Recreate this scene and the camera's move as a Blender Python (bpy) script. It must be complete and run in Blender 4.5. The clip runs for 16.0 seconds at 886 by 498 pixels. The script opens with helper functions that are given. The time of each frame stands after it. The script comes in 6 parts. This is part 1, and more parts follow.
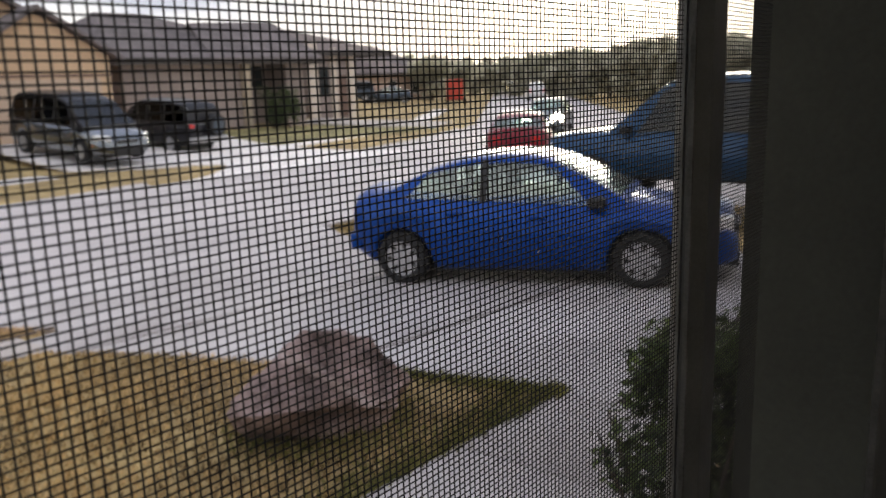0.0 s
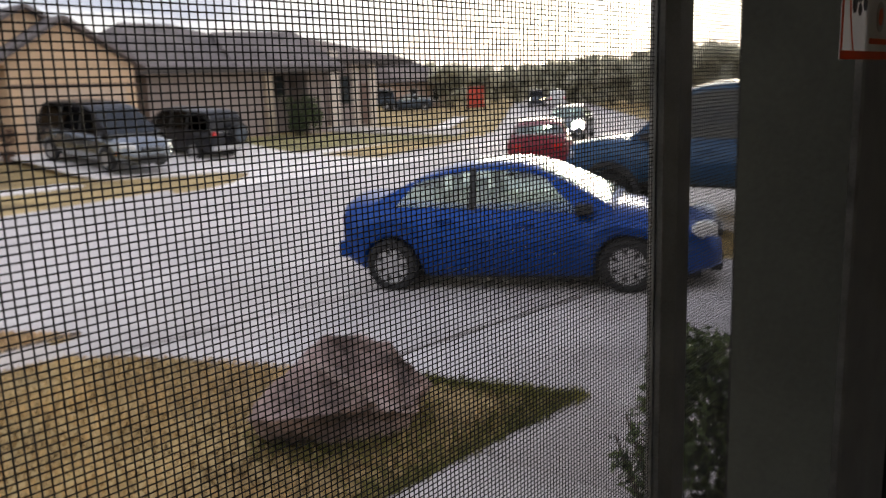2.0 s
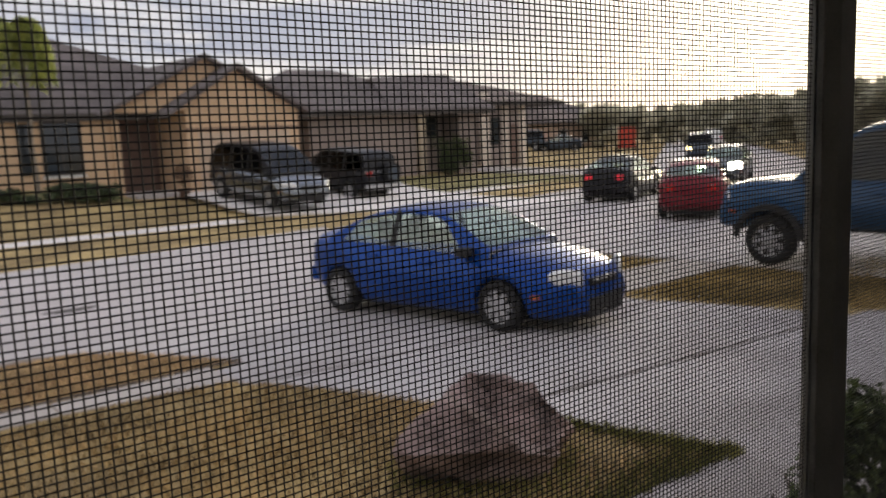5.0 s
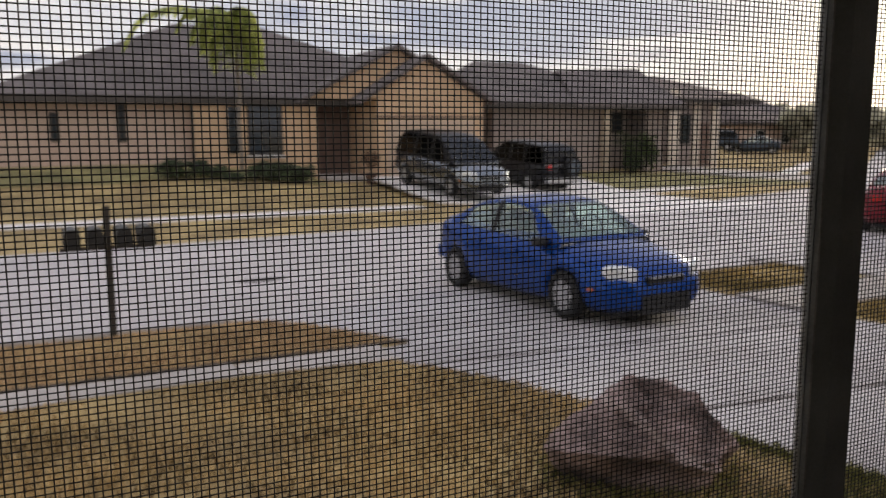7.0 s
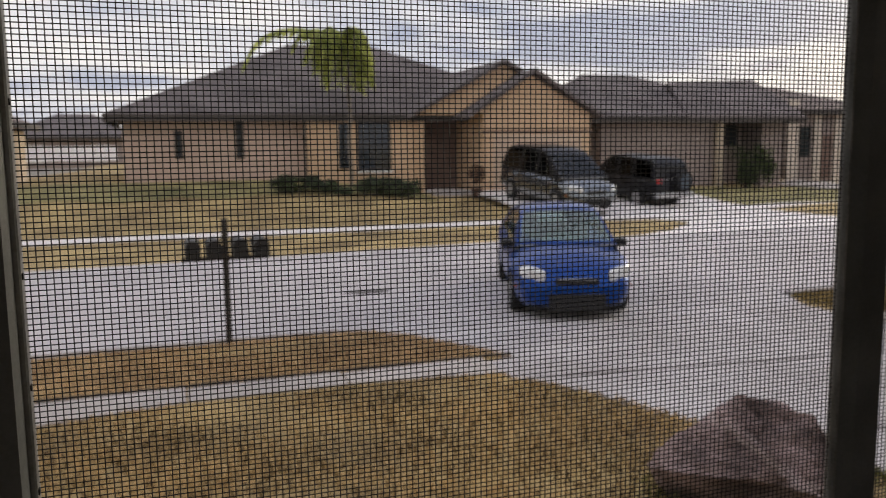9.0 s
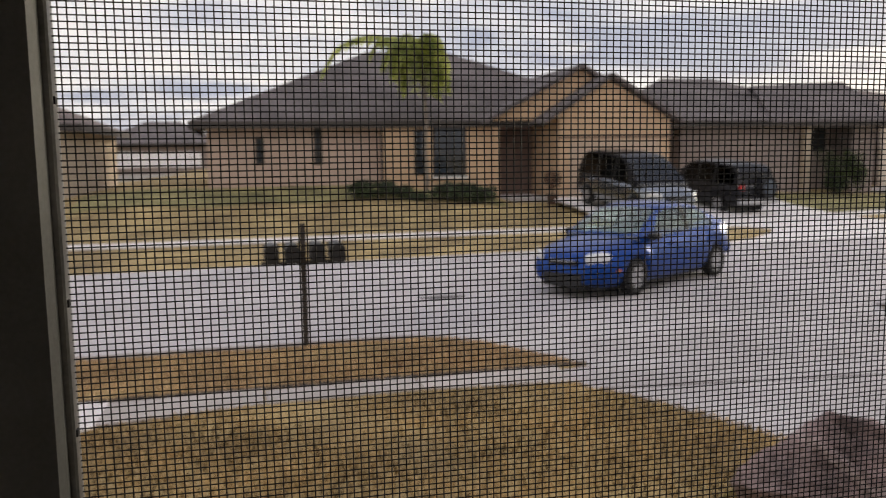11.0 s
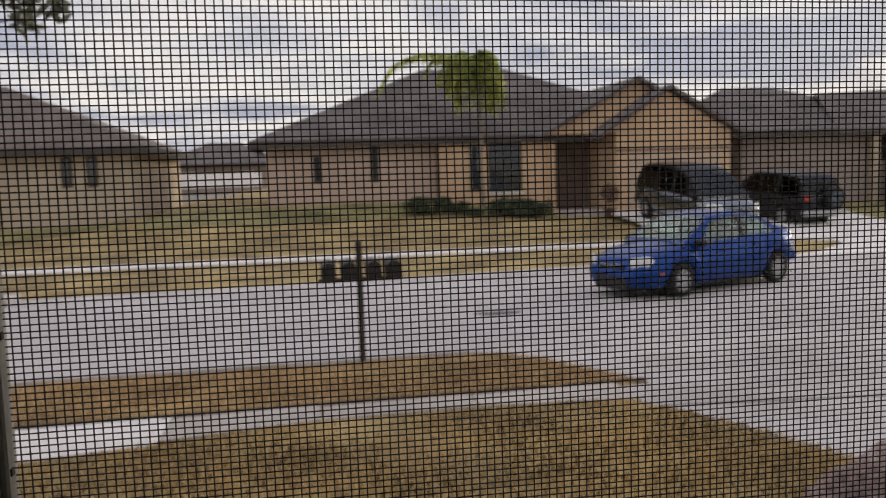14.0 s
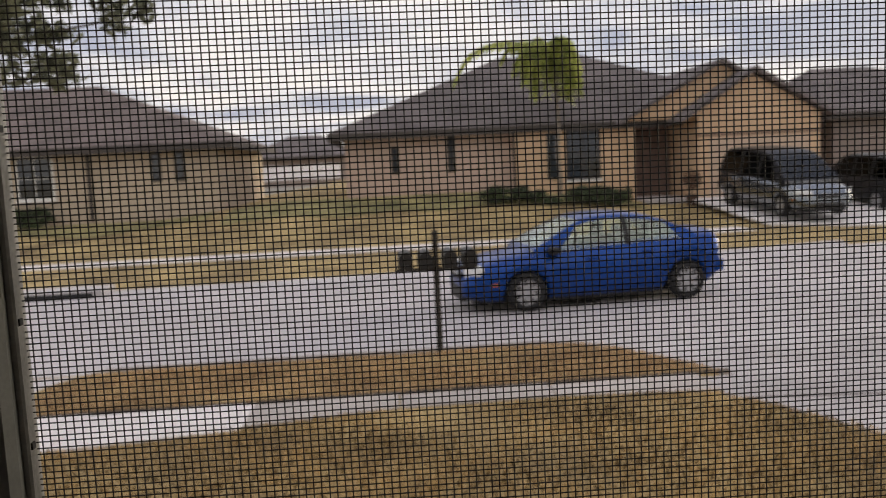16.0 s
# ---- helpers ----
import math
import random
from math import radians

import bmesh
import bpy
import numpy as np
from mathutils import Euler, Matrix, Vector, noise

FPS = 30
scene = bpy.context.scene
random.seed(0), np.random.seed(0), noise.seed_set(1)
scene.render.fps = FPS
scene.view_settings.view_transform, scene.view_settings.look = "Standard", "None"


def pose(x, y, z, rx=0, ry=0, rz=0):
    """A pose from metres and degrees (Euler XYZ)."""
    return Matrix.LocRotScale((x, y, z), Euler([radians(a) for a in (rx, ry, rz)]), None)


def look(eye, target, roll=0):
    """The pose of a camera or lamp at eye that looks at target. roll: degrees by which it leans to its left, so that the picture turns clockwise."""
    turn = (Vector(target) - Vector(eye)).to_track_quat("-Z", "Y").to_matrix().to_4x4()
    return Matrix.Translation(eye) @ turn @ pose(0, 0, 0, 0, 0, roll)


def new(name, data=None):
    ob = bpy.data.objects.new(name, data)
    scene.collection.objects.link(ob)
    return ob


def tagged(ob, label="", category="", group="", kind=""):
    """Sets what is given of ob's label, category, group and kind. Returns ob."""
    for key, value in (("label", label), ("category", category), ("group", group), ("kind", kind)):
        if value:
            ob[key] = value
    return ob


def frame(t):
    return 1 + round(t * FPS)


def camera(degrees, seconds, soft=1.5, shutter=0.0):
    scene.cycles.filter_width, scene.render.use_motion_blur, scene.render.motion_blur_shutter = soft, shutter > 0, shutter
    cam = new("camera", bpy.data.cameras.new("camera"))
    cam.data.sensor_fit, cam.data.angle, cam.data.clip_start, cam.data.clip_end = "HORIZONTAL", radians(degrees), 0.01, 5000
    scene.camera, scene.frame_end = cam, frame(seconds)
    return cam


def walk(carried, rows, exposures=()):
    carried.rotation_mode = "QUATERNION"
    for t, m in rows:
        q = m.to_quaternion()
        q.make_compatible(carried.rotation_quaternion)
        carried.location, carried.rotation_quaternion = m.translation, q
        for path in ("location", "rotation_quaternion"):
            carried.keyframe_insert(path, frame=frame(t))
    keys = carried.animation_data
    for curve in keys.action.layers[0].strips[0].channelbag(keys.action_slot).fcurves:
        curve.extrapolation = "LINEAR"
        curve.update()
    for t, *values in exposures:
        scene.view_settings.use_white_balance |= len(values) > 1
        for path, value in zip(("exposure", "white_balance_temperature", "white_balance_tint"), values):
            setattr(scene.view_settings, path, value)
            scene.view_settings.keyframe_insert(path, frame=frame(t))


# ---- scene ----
cam = camera(57.5, 16.0, soft=1.08, shutter=0.2)
cam.data.dof.use_dof = True
cam.data.dof.focus_distance = 0.2
cam.data.dof.aperture_fstop = 35.0

# seconds, x, y, z, three angles
PATH = [
    (0.0, -0.1141, -0.1007, 2.3700, 78.14, 1.88, -51.27),
    (0.5, -0.1211, -0.1201, 2.3700, 78.21, 1.75, -51.12),
    (1.0, -0.1272, -0.1266, 2.3700, 78.44, 1.90, -50.57),
    (1.5, -0.1377, -0.1295, 2.3700, 78.62, 1.66, -50.25),
    (2.0, -0.1437, -0.1314, 2.3700, 78.71, 2.11, -49.83),
    (2.5, -0.1480, -0.1299, 2.3700, 78.73, 1.94, -49.44),
    (3.0, -0.1517, -0.1305, 2.3700, 78.72, 1.88, -48.79),
    (3.5, -0.1480, -0.1311, 2.3700, 79.03, 2.29, -47.99),
    (4.0, -0.1460, -0.1319, 2.3700, 79.68, 2.34, -46.69),
    (4.5, -0.1460, -0.1367, 2.3700, 80.70, 2.28, -44.06),
    (5.0, -0.1460, -0.1358, 2.3700, 81.94, 2.42, -39.39),
    (5.2, -0.1438, -0.1351, 2.3700, 82.93, 2.07, -37.00),
    (7.5, -0.0850, -0.2024, 2.3580, 81.48, 0.93, -24.69),
    (8.0, -0.0915, -0.2255, 2.3580, 81.72, 1.44, -23.06),
    (8.5, -0.1016, -0.2280, 2.3580, 82.21, 0.67, -22.46),
    (9.0, -0.0938, -0.2200, 2.3500, 82.85, 0.65, -18.99),
    (9.5, -0.0879, -0.2017, 2.3500, 83.11, 0.78, -15.75),
    (12.0, -0.0921, -0.1818, 2.3500, 83.47, 1.02, -13.33),
    (12.5, -0.0841, -0.1811, 2.3500, 83.89, 1.46, -12.88),
    (13.0, -0.0789, -0.1773, 2.3500, 84.45, 1.78, -11.75),
    (13.5, -0.0690, -0.1749, 2.3500, 84.75, 2.06, -10.41),
    (14.0, -0.0667, -0.1739, 2.3500, 84.52, 1.75, -9.74),
    (14.5, -0.0630, -0.1731, 2.3500, 84.30, 1.85, -9.01),
    (15.0, -0.0569, -0.1810, 2.3500, 84.10, 2.24, -7.82),
    (15.5, -0.0535, -0.1796, 2.3500, 84.13, 2.64, -6.04),
    (16.0, -0.0469, -0.1831, 2.3500, 83.99, 2.73, -4.29),
]
# seconds, stops, kelvin, tint: the camera's own exposure and colour balance
LIGHT = [(0.0, 0.88, 7250, 7), (2.5, 0.96, 7300, 7), (3.5, 1.01, 7350, 7), (4.5, 0.91, 7450, 7), (5.0, 0.52, 7600, 8), (7.5, 0.55, 7500, 8), (8.5, 0.55, 7400, 8), (9.0, 0.60, 7500, 8), (12.5, 0.57, 7650, 8), (13.5, 0.63, 7650, 8), (14.0, 0.45, 7650, 8), (14.5, 0.61, 7650, 8), (16.0, 0.62, 7750, 8)]
walk(cam, [(t, pose(*p)) for t, *p in PATH], LIGHT)

# ---- light: low sun behind thin cloud, bright overcast sky ----
SUN_AZ, SUN_EL = 63.0, 7.0
sun_way = Vector((math.sin(radians(SUN_AZ)) * math.cos(radians(SUN_EL)),
                  math.cos(radians(SUN_AZ)) * math.cos(radians(SUN_EL)), math.sin(radians(SUN_EL))))


def make_world():
    w = bpy.data.worlds.new("sky")
    scene.world = w
    w.use_nodes = True
    nt = w.node_tree
    nt.nodes.clear()
    N = nt.nodes.new
    L = nt.links.new

    def math_node(op, a, b=None, c=None):
        n = N("ShaderNodeMath")
        n.operation = op
        for i, q in enumerate((a, b, c)):
            if q is None:
                continue
            if isinstance(q, (int, float)):
                n.inputs[i].default_value = q
            else:
                L(q, n.inputs[i])
        return n.outputs[0]
    sky = N("ShaderNodeTexSky")
    sky.sky_type = "NISHITA"
    sky.sun_disc = False
    sky.sun_elevation, sky.sun_rotation = radians(SUN_EL), radians(SUN_AZ)
    clear = N("ShaderNodeBackground")
    clear.inputs["Strength"].default_value = 0.1
    L(sky.outputs[0], clear.inputs["Color"])
    tc = N("ShaderNodeTexCoord")
    sep = N("ShaderNodeSeparateXYZ")
    L(tc.outputs["Generated"], sep.inputs[0])
    X, Y, Z = sep.outputs
    up = math_node("ADD", math_node("MAXIMUM", Z, 0.0), 0.10)
    comb = N("ShaderNodeCombineXYZ")
    L(math_node("DIVIDE", X, up), comb.inputs[0])
    L(math_node("DIVIDE", Y, up), comb.inputs[1])

    def layer(scale, detail, rough, dist):
        n = N("ShaderNodeTexNoise")
        n.inputs["Scale"].default_value = scale
        n.inputs["Detail"].default_value = detail
        n.inputs["Roughness"].default_value = rough
        n.inputs["Distortion"].default_value = dist
        L(comb.outputs[0], n.inputs["Vector"])
        return n.outputs["Fac"]
    broad = layer(0.42, 5.0, 0.55, 0.5)
    fine = layer(1.5, 6.0, 0.6, 0.3)
    f = math_node("ADD", math_node("MULTIPLY", broad, 0.7), math_node("MULTIPLY", fine, 0.3))
    ramp = N("ShaderNodeValToRGB")
    e = ramp.color_ramp.elements
    e[0].position, e[0].color = 0.43, (0.27, 0.31, 0.46, 1)
    e[1].position, e[1].color = 0.70, (0.80, 0.785, 0.79, 1)
    m = ramp.color_ramp.elements.new(0.525)
    m.color = (0.56, 0.58, 0.68, 1)
    L(f, ramp.inputs[0])
    # glow of the veiled sun
    dot = N("ShaderNodeVectorMath")
    dot.operation = "DOT_PRODUCT"
    nrm = N("ShaderNodeVectorMath")
    nrm.operation = "NORMALIZE"
    L(tc.outputs["Generated"], nrm.inputs[0])
    L(nrm.outputs[0], dot.inputs[0])
    dot.inputs[1].default_value = sun_way
    d = math_node("MAXIMUM", dot.outputs["Value"], 0.0)
    wide = math_node("MULTIPLY", math_node("POWER", d, 9.0), 0.15)
    tight = math_node("MULTIPLY", math_node("POWER", d, 55.0), 2.1)
    glow = math_node("ADD", wide, tight)
    # paler towards the horizon
    hz = math_node("MULTIPLY", math_node("POWER", math_node("SUBTRACT", 1.0, math_node("MAXIMUM", Z, 0.0)), 10.0), 0.08)
    mul = N("ShaderNodeMix")
    mul.data_type = "RGBA"
    mul.blend_type = "ADD"
    mul.inputs[0].default_value = 1.0
    L(ramp.outputs[0], mul.inputs["A"])
    tint = N("ShaderNodeCombineColor")
    s = math_node("ADD", glow, hz)
    L(s, tint.inputs[0])
    L(math_node("MULTIPLY", s, 0.95), tint.inputs[1])
    L(math_node("MULTIPLY", s, 0.80), tint.inputs[2])
    L(tint.outputs[0], mul.inputs["B"])
    cloud = N("ShaderNodeBackground")
    L(math_node("ADD", math_node("MULTIPLY", math_node("MAXIMUM", Z, 0.0), 0.40), 0.94), cloud.inputs["Strength"])
    L(mul.outputs["Result"], cloud.inputs["Color"])
    both = N("ShaderNodeMixShader")
    both.inputs[0].default_value = 0.93
    L(clear.outputs[0], both.inputs[1])
    L(cloud.outputs[0], both.inputs[2])
    out = N("ShaderNodeOutputWorld")
    L(both.outputs[0], out.inputs[0])


make_world()
lamp = bpy.data.lights.new("sun", "SUN")
lamp.energy, lamp.angle, lamp.color = 1.25, radians(24), (1.0, 0.93, 0.82)
sun = new("sun", lamp)
sun.matrix_world = look(sun_way * 50, (0, 0, 0))
scene.view_settings.exposure = 0.0


# ---- materials ----
def material(name, base, rough=0.6, metal=0.0, vary=0.25, scale=6.0, fine=60.0, bump=0.15, second=None,
             coat=0.0, spec=0.5, stretch=None, island=0.0, ob_random=0.0, bump_dist=0.01, transmission=0.0, glow=0.0, through_light=0.0):
    m = bpy.data.materials.new(name)
    m.use_nodes = True
    nt = m.node_tree
    b = nt.nodes["Principled BSDF"]
    b.inputs["Roughness"].default_value = rough
    b.inputs["Metallic"].default_value = metal
    b.inputs["Coat Weight"].default_value = coat
    b.inputs["Specular IOR Level"].default_value = spec
    b.inputs["Transmission Weight"].default_value = transmission
    tc = nt.nodes.new("ShaderNodeTexCoord")
    vec = tc.outputs["Object"]
    if stretch:
        mp = nt.nodes.new("ShaderNodeMapping")
        mp.inputs["Scale"].default_value = stretch
        nt.links.new(vec, mp.inputs["Vector"])
        vec = mp.outputs[0]
    n1 = nt.nodes.new("ShaderNodeTexNoise")
    n1.inputs["Scale"].default_value, n1.inputs["Detail"].default_value = scale, 5
    n2 = nt.nodes.new("ShaderNodeTexNoise")
    n2.inputs["Scale"].default_value, n2.inputs["Detail"].default_value = fine, 3
    nt.links.new(vec, n1.inputs["Vector"])
    nt.links.new(vec, n2.inputs["Vector"])
    add = nt.nodes.new("ShaderNodeMath")
    add.operation = "MULTIPLY_ADD"
    add.inputs[1].default_value = 0.35
    nt.links.new(n2.outputs["Fac"], add.inputs[0])
    nt.links.new(n1.outputs["Fac"], add.inputs[2])
    last = add.outputs[0]
    if island or ob_random:
        src = nt.nodes.new("ShaderNodeNewGeometry").outputs["Random Per Island"] if island else \
            nt.nodes.new("ShaderNodeObjectInfo").outputs["Random"]
        a2 = nt.nodes.new("ShaderNodeMath")
        a2.operation = "MULTIPLY_ADD"
        a2.inputs[1].default_value = island or ob_random
        nt.links.new(src, a2.inputs[0])
        nt.links.new(last, a2.inputs[2])
        a3 = nt.nodes.new("ShaderNodeMath")
        a3.operation = "SUBTRACT"
        a3.inputs[1].default_value = (island or ob_random) / 2
        nt.links.new(a2.outputs[0], a3.inputs[0])
        last = a3.outputs[0]
    ramp = nt.nodes.new("ShaderNodeValToRGB")
    lo = [c * (1 - vary) for c in base]
    hi = [min(1, c * (1 + vary)) for c in (second or base)]
    e = ramp.color_ramp.elements
    e[0].position, e[0].color = 0.42, (*lo, 1)
    e[1].position, e[1].color = 0.92, (*hi, 1)
    nt.links.new(last, ramp.inputs[0])
    nt.links.new(ramp.outputs[0], b.inputs["Base Color"])
    if bump:
        bp = nt.nodes.new("ShaderNodeBump")
        bp.inputs["Strength"].default_value = bump
        bp.inputs["Distance"].default_value = bump_dist
        nt.links.new(n2.outputs["Fac"], bp.inputs["Height"])
        nt.links.new(bp.outputs[0], b.inputs["Normal"])
    if through_light:
        tr = nt.nodes.new("ShaderNodeBsdfTranslucent")
        nt.links.new(ramp.outputs[0], tr.inputs["Color"])
        mix = nt.nodes.new("ShaderNodeMixShader")
        mix.inputs[0].default_value = through_light
        nt.links.new(b.outputs[0], mix.inputs[1])
        nt.links.new(tr.outputs[0], mix.inputs[2])
        nt.links.new(mix.outputs[0], nt.nodes["Material Output"].inputs["Surface"])
    if glow:
        b.inputs["Emission Color"].default_value = (*base, 1)
        b.inputs["Emission Strength"].default_value = glow
    return m


def glass(name, tint, ior=1.5, rough=0.02):
    """Thin pane: clear tinted body with the gloss of its surface."""
    m = bpy.data.materials.new(name)
    m.use_nodes = True
    nt = m.node_tree
    nt.nodes.remove(nt.nodes["Principled BSDF"])
    clear = nt.nodes.new("ShaderNodeBsdfTransparent")
    clear.inputs["Color"].default_value = (*tint, 1)
    gloss = nt.nodes.new("ShaderNodeBsdfGlossy")
    gloss.inputs["Roughness"].default_value = rough
    lw = nt.nodes.new("ShaderNodeLayerWeight")
    lw.inputs["Blend"].default_value = 0.5
    steep = nt.nodes.new("ShaderNodeMath")
    steep.operation = "POWER"
    steep.inputs[1].default_value = 5.0
    least = ((ior - 1) / (ior + 1)) ** 2
    fr = nt.nodes.new("ShaderNodeMath")
    fr.operation = "MULTIPLY_ADD"
    fr.inputs[1].default_value = 1 - least
    fr.inputs[2].default_value = least
    nt.links.new(lw.outputs["Facing"], steep.inputs[0])
    nt.links.new(steep.outputs[0], fr.inputs[0])
    mix = nt.nodes.new("ShaderNodeMixShader")
    nt.links.new(fr.outputs[0], mix.inputs[0])
    nt.links.new(clear.outputs[0], mix.inputs[1])
    nt.links.new(gloss.outputs[0], mix.inputs[2])
    nt.links.new(mix.outputs[0], nt.nodes["Material Output"].inputs["Surface"])
    return m


